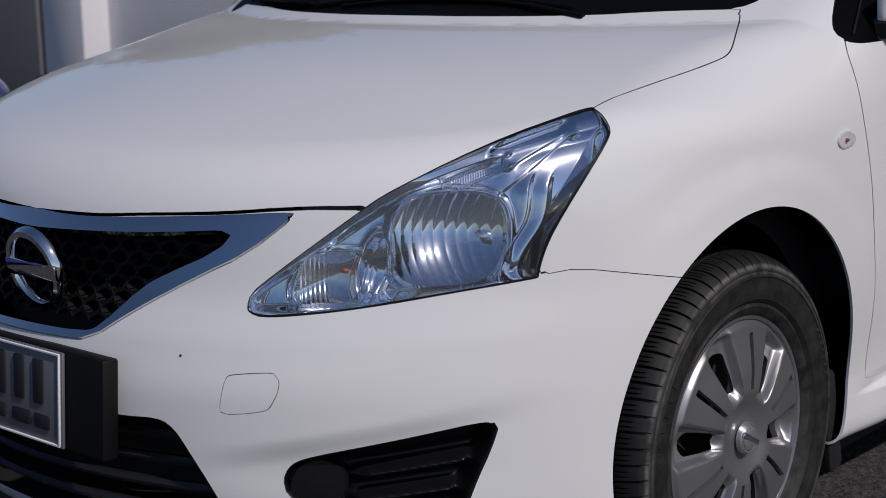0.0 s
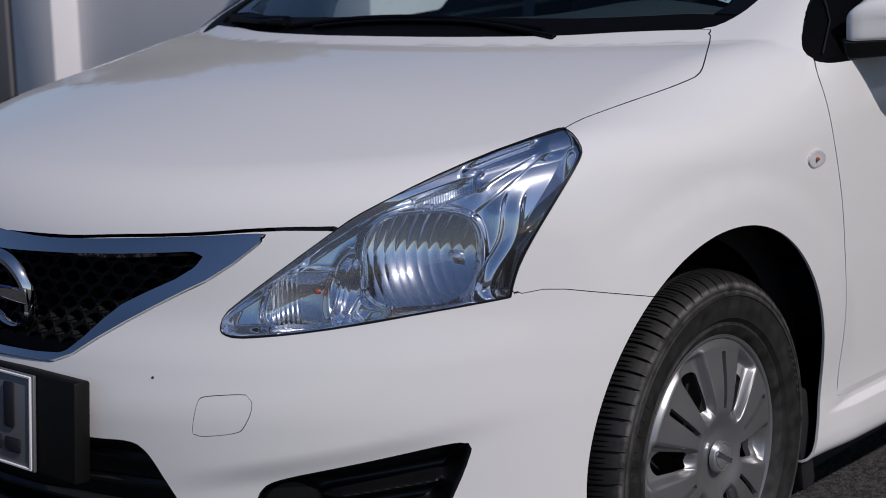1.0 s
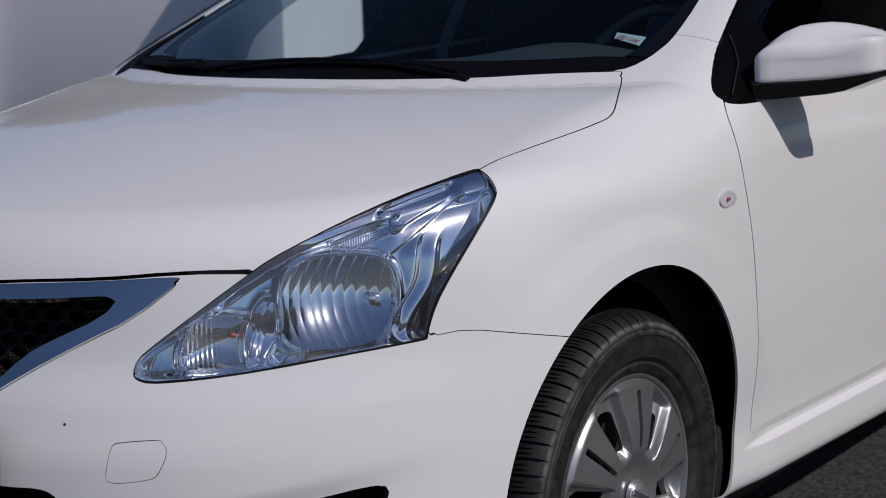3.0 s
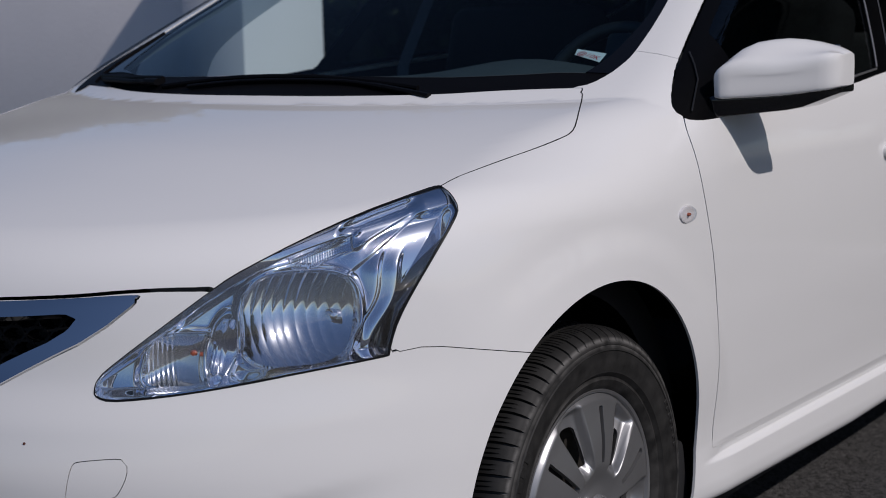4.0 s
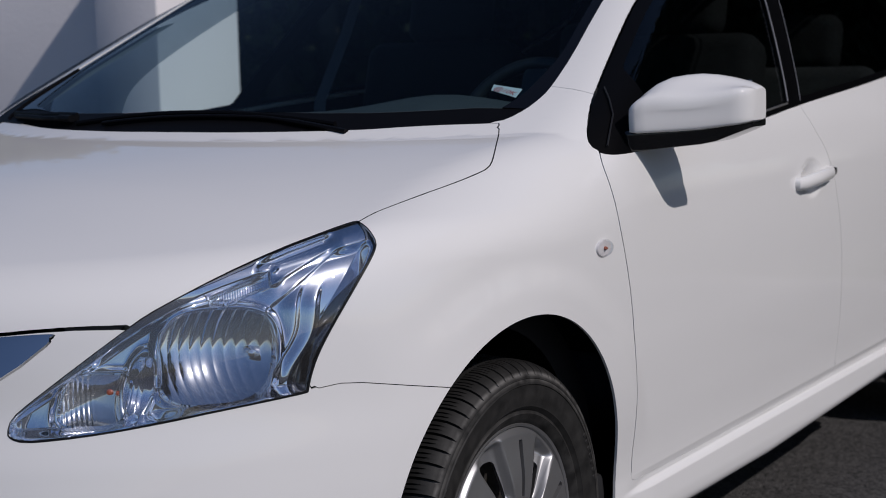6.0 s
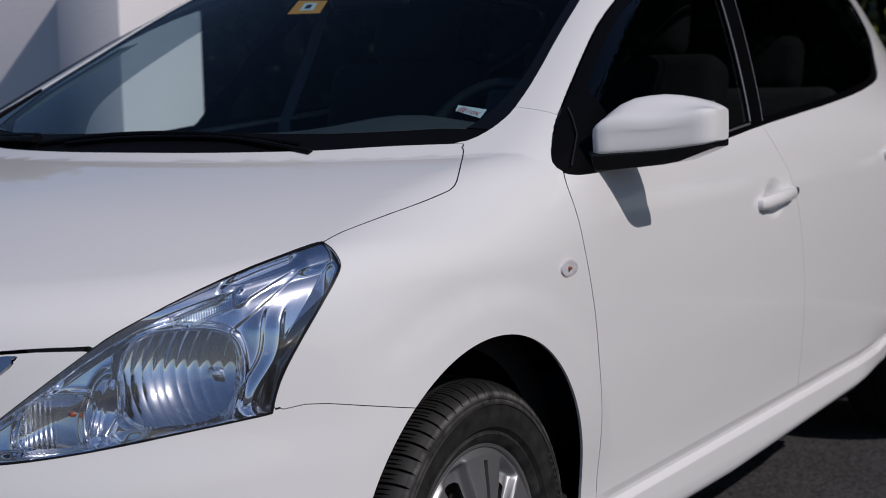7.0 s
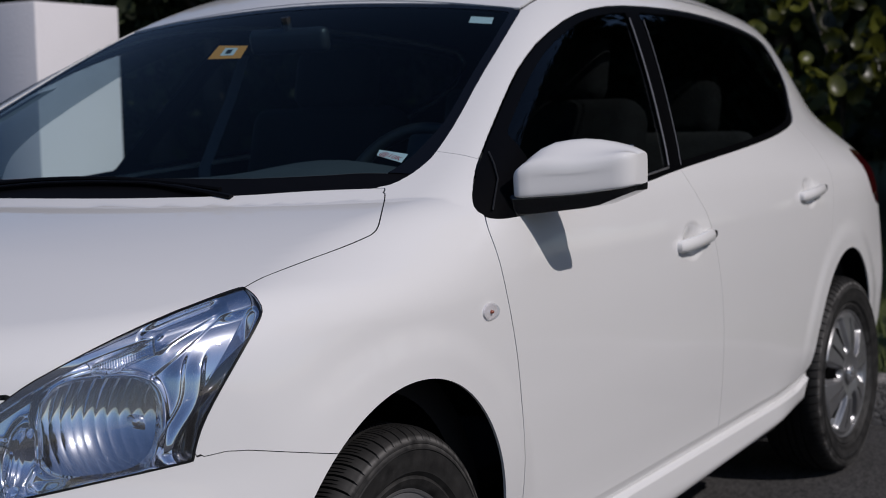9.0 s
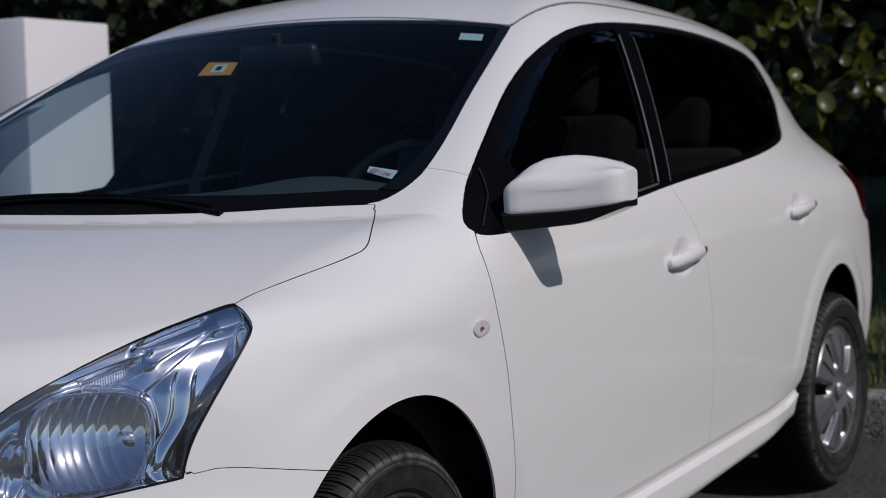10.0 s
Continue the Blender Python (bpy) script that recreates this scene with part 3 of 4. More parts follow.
def lamp_pieces(front_net):
    return {"edge_strip": sunk(clip(front_net, edge_strip_cut, -1, 0)), "housing": sunk(cut(front_net, (bowl_cut, 1, 0), (signal_cut, 1, 0), (edge_strip_cut, 1, 0))), "main_reflector": sunk(clip(front_net, bowl_cut, -1, 0)), "signal_reflector": sunk(clip(front_net, signal_cut, -1, 0))}
for mirrored in (False, True):
    f = flip if mirrored else (lambda net: net)
    m = -1 if mirrored else 1
    headlight = sheet("headlight", f(clip(LAMPNET, seal, 1, -.0028)), LAMPRIM, car, "clear headlight with silvered reflectors and black rubber edge", fold=.001, lift=.0005)
    for name, net in lamp_pieces(clip(corner_patch(-.225, .352, .575, .885, .004), LAMP, -1, .0025) if mirrored else front_net).items():
        plain_sheet(name, f(net), {"housing": HOUSING, "signal_reflector": RIBBED, "edge_strip": GLOSS}.get(name, MIRROR), headlight, "gloss black strip" if name == "edge_strip" else "silvered plastic", 180)
    lens = sheet("lens", f(clip(LAMPNET, seal, -1, .0028)), LENS, headlight, "clear plastic lens", fold=0, lift=-.001)
    lens.visible_shadow = False
    bulb = part("bulb", lathe([(.0, -.024), (.006, -.022), (.009, -.008), (.009, .010), (.016, .012), (.017, .03)], 24), CHROME, headlight, "bright bulb in its socket")
    bulb.matrix_basis = pose(-.440, m * -.640, .692, 0, 0, m * -38)
    bulb = part("signal_bulb", lathe([(.0, -.006), (.003, -.005), (.004, .0), (.003, .006)], 20), AMBER, headlight, "amber bulb")
    bulb.matrix_basis = pose(-.600, m * -.510, .648, 0, 0, m * -38)

# ---- grille ----
p, n, t = cut(solid, (GRILLE, -1, .001), (MESHHOLE, 1, 0))
lean = Matrix.Rotation(radians(29), 3, "Y")
n = np.array([lean @ Vector(v) for v in n])
a, z = np.abs(p[:, 1]), p[:, 2]
upper, lower = .708 + .03 * a, np.where(a < .17, .540, .540 + .62 * (a - .17))
near = step(-.012, .012, np.abs(z - lower) - np.abs(z - upper))
p[:, 0] += .12 * (near * (z - upper) + (1 - near) * (z - lower))
grille = sheet("grille", (p, n, t), CHROME, car, "chrome grille surround", fold=.012, lift=.003)
sheet("grille_back", cut(solid, (GRILLE, -1, .0)), GAPS, grille, "dark space behind the mesh", fold=0, lift=-.09)


def hollow_rods(field, pitch, sink, bounds, radius):
    """A net of thin bars in a honeycomb, laid on the skin."""
    bm = bmesh.new()
    a0, a1, z0, z1 = bounds
    cells = []
    row = 0
    z = z0
    while z < z1:
        y = a0 + (pitch * .5 if row % 2 else 0)
        while y < a1:
            cells.append((y, z))
            y += pitch
        z += pitch * .5
        row += 1
    for cy, cz in cells:
        ring = [(cy + pitch * .5 * c, cz + pitch * .29 * s) for c, s in ((-1, 0), (-.55, 1), (.55, 1), (1, 0), (.55, -1), (-.55, -1))]
        for k in range(6):
            ends = []
            for yy, zz in (ring[k], ring[(k + 1) % 6]):
                lo, hi = -1.2, -.2
                for _ in range(22):
                    m = (lo + hi) / 2
                    if body(np.array(m), np.array(yy), np.array(zz)) > 0:
                        lo = m
                    else:
                        hi = m
                ends.append(Vector((hi + sink, yy, zz)))
            mid = (ends[0] + ends[1]) / 2
            if field(np.array(mid.x - sink), np.array(mid.y), np.array(mid.z)) > -.001:
                continue
            way = (ends[1] - ends[0]).normalized()
            up = Vector((1, 0, 0)).cross(way).normalized() * radius
            deepv = Vector((.022, 0, 0))
            q = [ends[0] + up, ends[1] + up, ends[1] - up, ends[0] - up]
            vs = [bm.verts.new(v) for v in q] + [bm.verts.new(v + deepv) for v in q]
            for face in ((0, 1, 2, 3), (0, 4, 5, 1), (2, 6, 7, 3)):
                bm.faces.new([vs[i] for i in face])
    return bm


MESHBLACK = material("mesh_black", (.004, .004, .004), .55, spec=.25)
mesh = part("grille_mesh", hollow_rods(MESHHOLE, .040, .050, (-.43, .43, .53, .73), .0022), MESHBLACK, grille, "black honeycomb mesh", smooth=False)

# the maker's ring badge
badge = part("badge", lathe([(.046, -.004), (.050, -.010), (.058, -.010), (.062, -.003), (.062, .006), (.046, .006)], 48, close=True), CHROME, grille, "round chrome badge")
badge.matrix_basis = pose(-.792, 0, .622, 12, 0, -90) @ Matrix.Diagonal((1.14, 1, 1.14, 1))
bm = bmesh.new()
box(bm, (.136, .012, .028), bevel=.003)
bar = part("badge_bar", bm, CHROME, grille)
bar.matrix_basis = pose(-.798, 0, .622, 12, 0, -90)

# number plate on its black holder
bm = bmesh.new()
box(bm, (.030, .52, .155), bevel=.005)
holder = part("plate_holder", bm, MESHBLACK, car, "black plastic plate holder")
holder.matrix_basis = pose(-.850, 0, .447, 0, 4, 0)
# white plate given a grey tone; the shade on it is put into the colour
PLATE = material("plate_shaded_white", (.22, .22, .235), .42, metal=.5, vary=.06, scale=20)
bm = bmesh.new()
box(bm, (.006, .335, .150), bevel=.002)
plate = part("number_plate", bm, PLATE, holder, "white embossed number plate")
plate.location = (-.0195, 0, 0)
PAPER = material("white_print", (.75, .75, .74), .6)
DARKINK = material("plate_ink", (.02, .02, .022), .4)
for w, h, y, z in [(.026, .070, .102 - k * .052, .022) for k in range(5)] + [(.040, .022, -.115, -.040), (.05, .022, -.06, -.040), (.03, .022, 0, -.040)]:
    bm = bmesh.new()
    box(bm, (.004, w, h), (-.024, y, z), bevel=.003)
    part("plate_mark", bm, DARKINK, holder)
bm = bmesh.new()
for y, z, w, h in ((0, .071, .325, .004), (0, -.071, .325, .004), (.161, 0, .004, .142), (-.161, 0, .004, .142)):
    box(bm, (.004, w, h), (-.0235, y, z), bevel=.001, seg=1)
part("plate_rim", bm, PAPER, holder, "pale embossed rim")

# lower air intake and fog lamp recesses
intake = sheet("lower_intake", cut(solid, (INTAKE, -1, 0)), GAPS, car, "dark lower air intake", fold=0, lift=-.10)
for z in (.395, .355, .315, .275):
    part("intake_bar", tube([(-.81 + .55 * y * y, y, z) for y in np.linspace(-.36, .36, 19)], .008, 6), TRIM, intake)
lip_points = [(-.90 + .52 * y * y, y, .205 + .02 * abs(y)) for y in np.linspace(-.55, .55, 25)]
part("front_lip", tube(lip_points, .028, 10, .7), GLOSS, car, "gloss black lower lip")
FOGNET = clip(corner_patch(-.20, .19, .24, .45, .002), FOGHOLE, -1, 0)
FOGBLACK = material("fog_recess_black", (.006, .006, .007), .34, spec=.4, vary=.2, scale=30)
p, n, t = FOGNET
u = (p[:, 0] + np.abs(p[:, 1])) * .70711
edge = -FOGHOLE(*p.T)
across = step(-.075, -.03, u)
depth = .052 * step(0, .022, edge)
for base, tilt, wide, rise in ((.392, .16, .011, .030), (.352, .13, .010, .034), (.312, .10, .010, .030)):
    depth = depth - rise * np.exp(-((p[:, 2] - base - tilt * u) / wide) ** 2) * across * step(0, .03, edge)
for mirrored in (False, True):
    f = flip if mirrored else (lambda net: net)
    m = -1 if mirrored else 1
    fog = plain_sheet("fog_lamp_recess", f((p + INWARD * depth[:, None], n, t)), FOGBLACK, car, "black plastic fog lamp recess")
    blank = part("fog_lamp_blank", lathe([(.0, -.012), (.040, -.010), (.046, -.004), (.048, .012), (.048, .03)], 40), FOGBLACK, fog)
    blank.matrix_basis = pose(-.655, m * -.495, .330, 0, 0, m * -40)


# ---- wheels ----
def tyre_mesh():
    """A tyre with a grooved tread, cut shoulder blocks and a stepped flank; the outer face looks to -y."""
    half = [(.203, .070), (.206, .080), (.214, .086), (.221, .0895), (.2235, .0910), (.226, .0890), (.229, .0885), (.234, .0935), (.2365, .0955), (.239, .0950), (.250, .0985), (.268, .1005), (.2735, .1000), (.2750, .1015), (.2765, .0995), (.280, .0990), (.2835, .0975), (.2850, .0985), (.2900, .0965),
            (.2990, .0920), (.3040, .0860), (.3100, .0760), (.3135, .0640), (.3145, .0520), (.3145, .0450), (.3060, .0440), (.3060, .0360), (.3150, .0350), (.3160, .0160), (.3070, .0150), (.3070, .0080), (.3165, .0070)]
    rows = [(r, -h) for r, h in half] + [(r, h) for r, h in half[::-1]]
    angles, slot = [], []
    pitch = 74
    for k in range(pitch):
        for a, g in ((0, 0), (.24, 0), (.26, .5), (.33, .5), (.35, 0), (.54, 0), (.56, .5), (.63, .5), (.65, 0), (.82, 0), (.84, 1), (.98, 1)):
            angles.append(2 * math.pi * (k + a) / pitch)
            slot.append(g)
    angles, slot = np.array(angles), np.array(slot)
    n = len(angles)
    verts = []
    for r, h in rows:
        a = abs(h)
        depth = np.zeros(n)
        if .046 < a < .0925 and r > .296:
            depth = np.where(slot == 1, .0070, np.where((slot == .5) & (a < .070), .0035, 0))
        elif a < .046 and r > .312:
            depth = np.where(slot > 0, .003, 0)
        # the cuts lean across the tread
        twist = .35 * h
        rr = r - depth
        verts.append(np.stack([rr * np.cos(angles + twist), np.full(n, h), rr * np.sin(angles + twist)], 1))
    verts = np.concatenate(verts)
    i, j = np.meshgrid(np.arange(len(rows) - 1), np.arange(n), indexing="ij")
    a, b, c, d = i * n + j, i * n + (j + 1) % n, (i + 1) * n + (j + 1) % n, (i + 1) * n + j
    faces = np.stack([a, b, c, d], -1).reshape(-1, 4)
    me = bpy.data.meshes.new("tyre")
    me.from_pydata(verts.tolist(), [], faces.tolist())
    me.shade_smooth()
    me.set_sharp_from_angle(angle=radians(40))
    return me


def cover_net():
    """The wheel cover: six pairs of broad spokes with slots and deep pockets, as a polar net."""
    rs = np.concatenate([np.linspace(.004, .06, 12), np.linspace(.065, .198, 46)])
    n = 6 * 48
    th = np.linspace(0, 2 * math.pi, n + 1)[:-1]
    r, a = [g.ravel() for g in np.meshgrid(rs, th, indexing="ij")]
    f = (a - math.pi / 2 + math.pi / 6) % (math.pi / 3) - math.pi / 6      # angle from the nearest slot
    dome = -.012 * np.exp(-(r / .045) ** 2) - .018 * step(.03, .085, r) + .012 * step(.10, .20, r)
    # broad flat spokes that fall off sharply into the pockets
    bend = .004 * np.abs(f) / .5 * step(.08, .14, r)
    pocket = (.016 * step(.30, .36, np.abs(f) + .25 * (.14 - r)) + .010 * step(.36, .50, np.abs(f))) * step(.066, .095, r) * step(.196, .176, r)
    rim = .008 * step(.188, .198, r)
    y = dome + bend + pocket + rim
    p = np.stack([r * np.cos(a), y, r * np.sin(a)], 1)
    i, j = np.meshgrid(np.arange(len(rs) - 1), np.arange(n), indexing="ij")
    q, b, c, d = i * n + j, i * n + (j + 1) % n, (i + 1) * n + (j + 1) % n, (i + 1) * n + j
    t = np.concatenate([np.stack([q, b, d], -1).reshape(-1, 3), np.stack([b, c, d], -1).reshape(-1, 3)])
    return p, t


def spoke_angle(x, z):
    return (np.arctan2(z, x) - math.pi / 2 + math.pi / 6) % (math.pi / 3) - math.pi / 6


def slots(x, y, z):
    r, f = np.hypot(x, z), spoke_angle(x, z)
    return np.maximum(np.abs(f) * r - (.0042 + .020 * (r - .08)), np.maximum(.082 - r, r - .178))


def pockets(x, y, z):
    r, f = np.hypot(x, z), spoke_angle(x, z)
    side = np.abs(np.abs(f) - math.pi / 6) * r
    return np.hypot(np.maximum(side - (.004 + .10 * (r - .07)), 0) / 1.0, np.maximum(np.maximum(.094 - r, r - .150), 0)) - .008


def net_normals(p, t):
    n = np.zeros_like(p)
    f = np.cross(p[t[:, 1]] - p[t[:, 0]], p[t[:, 2]] - p[t[:, 0]])
    for k in range(3):
        np.add.at(n, t[:, k], f)
    n /= np.maximum(np.linalg.norm(n, axis=1), 1e-12)[:, None]
    return n * np.where(n[:, 1:2] > 0, -1, 1)


def side_marks():
    """Raised bars on the tyre's flank, where its small print runs."""
    bm = bmesh.new()
    for start, count, r, w in ((2.7, 6, .262, .017), (.35, 7, .266, .008), (4.6, 6, .262, .017)):
        for k in range(count):
            a = start + k * (w + .007) / r
            box(bm, (w, .003, .015 if w > .01 else .009), (r * math.cos(a), -.1000, r * math.sin(a)), pose(0, 0, 0, 0, -math.degrees(a) + 90, 0), bevel=.001, seg=1)
    return bm


TYREMESH = tyre_mesh()
p, t = cover_net()
COVERNET = cut((p, net_normals(p, t), t), (slots, 1, 0), (pockets, 1, 0))


def wheel():
    hub = empty("wheel", car)
    link_mesh("tyre", TYREMESH, TYRE, hub, "worn black rubber tyre").scale = (.98, 1, .98)
    tagged(part("tyre_print", side_marks(), TYRE, hub), kind="stuff")
    face = sheet("wheel_cover", COVERNET, SILVER, hub, "silver plastic wheel cover", fold=.010)
    face.location, face.scale = (0, -.081, 0), (.985, 1, .985)
    rim = part("cover_rim", lathe([(.1965, -.058), (.2000, -.066), (.2045, -.068), (.2065, -.062), (.2040, -.050)], 96), SILVER, hub)
    rim.location, rim.scale = (0, -.015, 0), (.985, 1, .985)
    part("rim_barrel", lathe([(.19, -.05), (.185, .0), (.180, .07), (.0, .075)], 48), STEEL, hub, "dark steel rim")
    part("brake_disc", lathe([(.02, -.012), (.132, -.012), (.132, .012), (.02, .012)], 48, close=True), STEEL, hub)
    cap = part("centre_badge", lathe([(.0, -.092), (.014, -.092), (.019, -.090), (.0205, -.087), (.0235, -.0885), (.0265, -.086), (.027, -.078)], 40), BADGE, hub, "round silver centre badge")
    bm = bmesh.new()
    box(bm, (.052, .004, .010), (0, -.0905, 0), pose(0, 0, 0, 0, 20, 0), bevel=.001, seg=1)
    bar = part("badge_bar", bm, CHROME, hub)
    for ob in (cap, bar):
        ob.location = (0, -.015, 0)
    return hub


first = wheel()
first.matrix_basis = pose(-.006, -.743, .306, 0, 8, 0)
for x, y, z, s in ((2.72, -.772, .289, 1), (0, .762, .314, -1), (2.72, .785, .289, -1)):
    copy = copy_thing(first, pose(x, y, z, 0, 8 if s > 0 else 30, (0 if s > 0 else 180) - (4 if x and s > 0 else 0)))

for x in (0, 2.71):
    for s in (1, -1):
        bm = lathe([(.372, -.10), (.375, -.05), (.385, .0), (.385, .16), (.30, .20), (.05, .20)], 48)
        bmesh.ops.delete(bm, geom=[v for v in bm.verts if v.co.z < -.16], context="VERTS")
        liner = part("wheel_well", bm, TRIM, car, "black plastic wheel arch liner")
        liner.matrix_basis = pose(x, s * -.64, .34, 0, 0, 0 if s > 0 else 180)
for x in (0, 2.71):
    for s in (1, -1):
        bm = lathe([(.335, 0), (.362, -.006), (.392, -.006), (.392, .02), (.372, .02)], 64, close=True)
        bmesh.ops.delete(bm, geom=[v for v in bm.verts if v.co.z < -.10], context="VERTS")
        ring = part("arch_ring", bm, GAPS, car)
        ring.matrix_basis = pose(x, s * -.765, .33, 0, 0, 0 if s > 0 else 180)
bm = bmesh.new()
box(bm, (.05, .16, .20), (.335, -.74, .245), pose(0, 0, 0, 0, -12, 0), bevel=.012)
part("mud_flap", bm, GAPS, car, "black plastic splash guard")
bm = bmesh.new()
box(bm, (3.6, 1.35, .06), (1.40, 0, .20), bevel=.02)
part("underbody", bm, GAPS, car, "dark underbody")
# dark strips added below the sills; they stand for the shadow there
for s in (1, -1):
    bm = bmesh.new()
    box(bm, (1.92, .05, .060), (1.34, -.730 * s, .187), pose(0, 0, 0, 0, -1.4, 0), bevel=.008)
    part("sill_shade_strip", bm, GAPS, car)


# ---- door mirrors ----
def loft(sections):
    bm = bmesh.new()
    rings = [[bm.verts.new(v) for v in s] for s in sections]
    n = len(rings[0])
    for a, b in zip(rings, rings[1:]):
        for k in range(n):
            bm.faces.new((a[k], a[(k + 1) % n], b[(k + 1) % n], b[k]))
    bm.faces.new(rings[0])
    bm.faces.new(rings[-1][::-1])
    return bm


def power(v, e):
    return math.copysign(abs(v) ** e, v)


def mirror_shell(top, bottom, depth, crease, inner=.850, outer=1.046):
    secs = []
    for s in (0, .012, .04, .09, .17, .27, .38, .5, .62, .74, .84, .91, .96, .988, 1):
        end = min(1, (max(0, min(s, 1 - s)) / .08)) ** .5
        end_z = .86 + .14 * end
        y = -(inner + (outer - inner) * s)
        x = .375 + .105 * s + .02 * (1 - end)
        zt, zb = top(s), bottom(s)
        zc, h = (zt + zb) / 2, (zt - zb) / 2 * end_z
        d = depth(s) * (.72 + .28 * end)
        ring = []
        c = crease(s)
        shape = rounded([(0, c - .40), (.01, c - .12), (.09, c + .10), (.36, .52 + .46 * c), (.64, .98), (.92, .96), (1, .8), (1, -.8), (.92, -1), (.16, -1), (.06, -.97), (.03, -.80), (.02, -.3)], 2)
        for sx, sz in shape:
            ring.append((x + d * sx, y, zc + h * sz))
        secs.append(ring)
    return loft(secs)


TOPS, DEPTHS = curve((0, .08, .25, .5, .75, .92, 1), (1.027, 1.045, 1.072, 1.078, 1.070, 1.059, 1.053)), curve((0, .3, .7, 1), (.065, .095, .105, .09))
BOTS = curve((0, .5, 1), (.970, .974, .986))
for s in (1,):
    arm = empty("door_mirror", car)
    arm["label"] = "white door mirror on a black base"
    made = [part("cap", mirror_shell(TOPS, BOTS, DEPTHS, curve((0, .25, .5, .75, 1), (.62, .30, .17, .36, .85))), PAINT, arm),
            part("lower_shell", mirror_shell(lambda v: BOTS(v) + .008, lambda v: .934 + .022 * v + .07 * max(0, v - .7), lambda v: DEPTHS(v) * .97, lambda v: .80, .826, 1.040), GLOSS, arm, "black plastic lower shell")]
    made[1].location.x = .016
    bm = bmesh.new()
    box(bm, (.004, .145, .070), (.520, -.960, 1.028), pose(0, 0, 0, 0, 0, 28), bevel=.001, seg=1)
    made.append(part("mirror_glass", bm, MIRROR, arm, "mirror glass"))
    if s < 0:
        arm.scale = (1, -1, 1)


# ---- small fittings ----
MARKERBASE = material("marker_reflector", (.70, .66, .64), .4, vary=.25, scale=160)


def side_patch(x0, x1, z0, z1, step_size):
    xs, zs = np.arange(x0, x1, step_size), np.arange(z0, z1, step_size)
    x, z = [g.ravel() for g in np.meshgrid(xs, zs, indexing="ij")]
    lo, hi = np.full(x.shape, .2), np.full(x.shape, 1.1)
    for _ in range(30):
        m = (lo + hi) / 2
        out = body(x, -m, z) > 0
        hi, lo = np.where(out, m, hi), np.where(out, lo, m)
    p = np.stack([x, -hi, z], 1)
    n = len(zs)
    i, j = np.meshgrid(np.arange(len(xs) - 1), np.arange(n - 1), indexing="ij")
    a = (i * n + j).ravel()
    return p, slope(p), np.concatenate([np.stack([a, a + n, a + 1], 1), np.stack([a + 1, a + n, a + n + 1], 1)])


def side_y(x, z):
    lo, hi = .2, 1.1
    for _ in range(30):
        m = (lo + hi) / 2
        if body(np.array(x), np.array(-m), np.array(z)) > 0:
            hi = m
        else:
            lo = m
    return hi


for s in (1, -1):
    for (x, z), rise in zip(DISHES, (.007, .007)):
        y = side_y(x, z)
        handle = part("door_handle", tube([(x - .100, -y + .010, z - rise), (x - .097, -y - .005, z - rise), (x - .08, -y - .011, z - rise * .8), (x, -y - .015, z), (x + .085, -y - .013, z + rise * .8), (x + .112, -y - .009, z + rise), (x + .116, -y + .01, z + rise)],
                                          [.009, .0105, .0115, .012, .0118, .0108, .009], 14, 1.35), PAINT, car, "white door handle")
        dot = part("key_cover", lathe([(.0, -.004), (.008, -.003), (.009, .004)], 16), GAPS, handle)
        dot.location = (x + .104, -y - .0185, z + rise + .003)
        p, n, t = clip(side_patch(x - .09, x + .09, z - .06, z + .06, .003), lambda x, y, z: DISH(x, y, z), -1, 0)
        p = p + np.array((0, 1, 0)) * (.016 * step(0, .9, 1 - np.hypot((p[:, 0] - x) / .078, (p[:, 2] - z) / .050)))[:, None]
        plain_sheet("handle_dish", (p, n, t), PAINT, handle)
        if s < 0:
            handle.scale = (1, -1, 1)
    y = side_y(.247, .778)
    marker = part("side_marker", lathe([(.0, -.014), (.010, -.0135), (.020, -.010), (.026, -.004), (.028, .004)], 32), LENS, car, "small clear round side marker")
    marker.matrix_basis = pose(.247, -y, .778) @ Matrix.Diagonal((1.05, 1, .60, 1))
    marker.visible_shadow = False
    seat = part("marker_base", lathe([(.0, -.003), (.006, -.004), (.012, -.002), (.018, -.004), (.024, -.003), (.027, .003)], 32), MARKERBASE, marker)
    drop = part("marker_bulb", lathe([(.0, -.009), (.003, -.008), (.005, -.006), (.006, -.002)], 16), AMBER, marker)
    if s < 0:
        marker.matrix_basis = pose(.247, y, .778, 0, 0, 180) @ Matrix.Diagonal((1.05, 1, .60, 1))


def skin_z(x, y):
    lo, hi = .6, 1.7
    for _ in range(30):
        m = (lo + hi) / 2
        if body(np.array(x), np.array(y), np.array(m)) > 0:
            hi = m
        else:
            lo = m
    return hi


def skin_line(points, lift, n=24):
    px, py = np.array(points).T
    t = np.linspace(0, len(px) - 1, n)
    xs, ys = np.interp(t, range(len(px)), px), np.interp(t, range(len(px)), py)
    return [(x, y, skin_z(x, y) + lift) for x, y in zip(xs, ys)]


# wipers
wiper = part("wiper_arm", tube(skin_line([(.135, -.40), (.150, -.20), (.140, .08), (.130, .22)], .002), [.007] * 6 + [.005] * 18, 8, .8), COWLBLACK, car, "black wiper arm")
part("wiper_blade", tube(skin_line([(.155, -.36), (.160, -.1), (.155, .12), (.145, .31)], .001), .005, 8, 1.2), COWLBLACK, wiper)
wiper = part("wiper_arm", tube(skin_line([(.150, .33), (.175, .44), (.225, .58)], .010), [.010] * 6 + [.007] * 18, 8, .8), COWLBLACK, car, "black wiper arm")
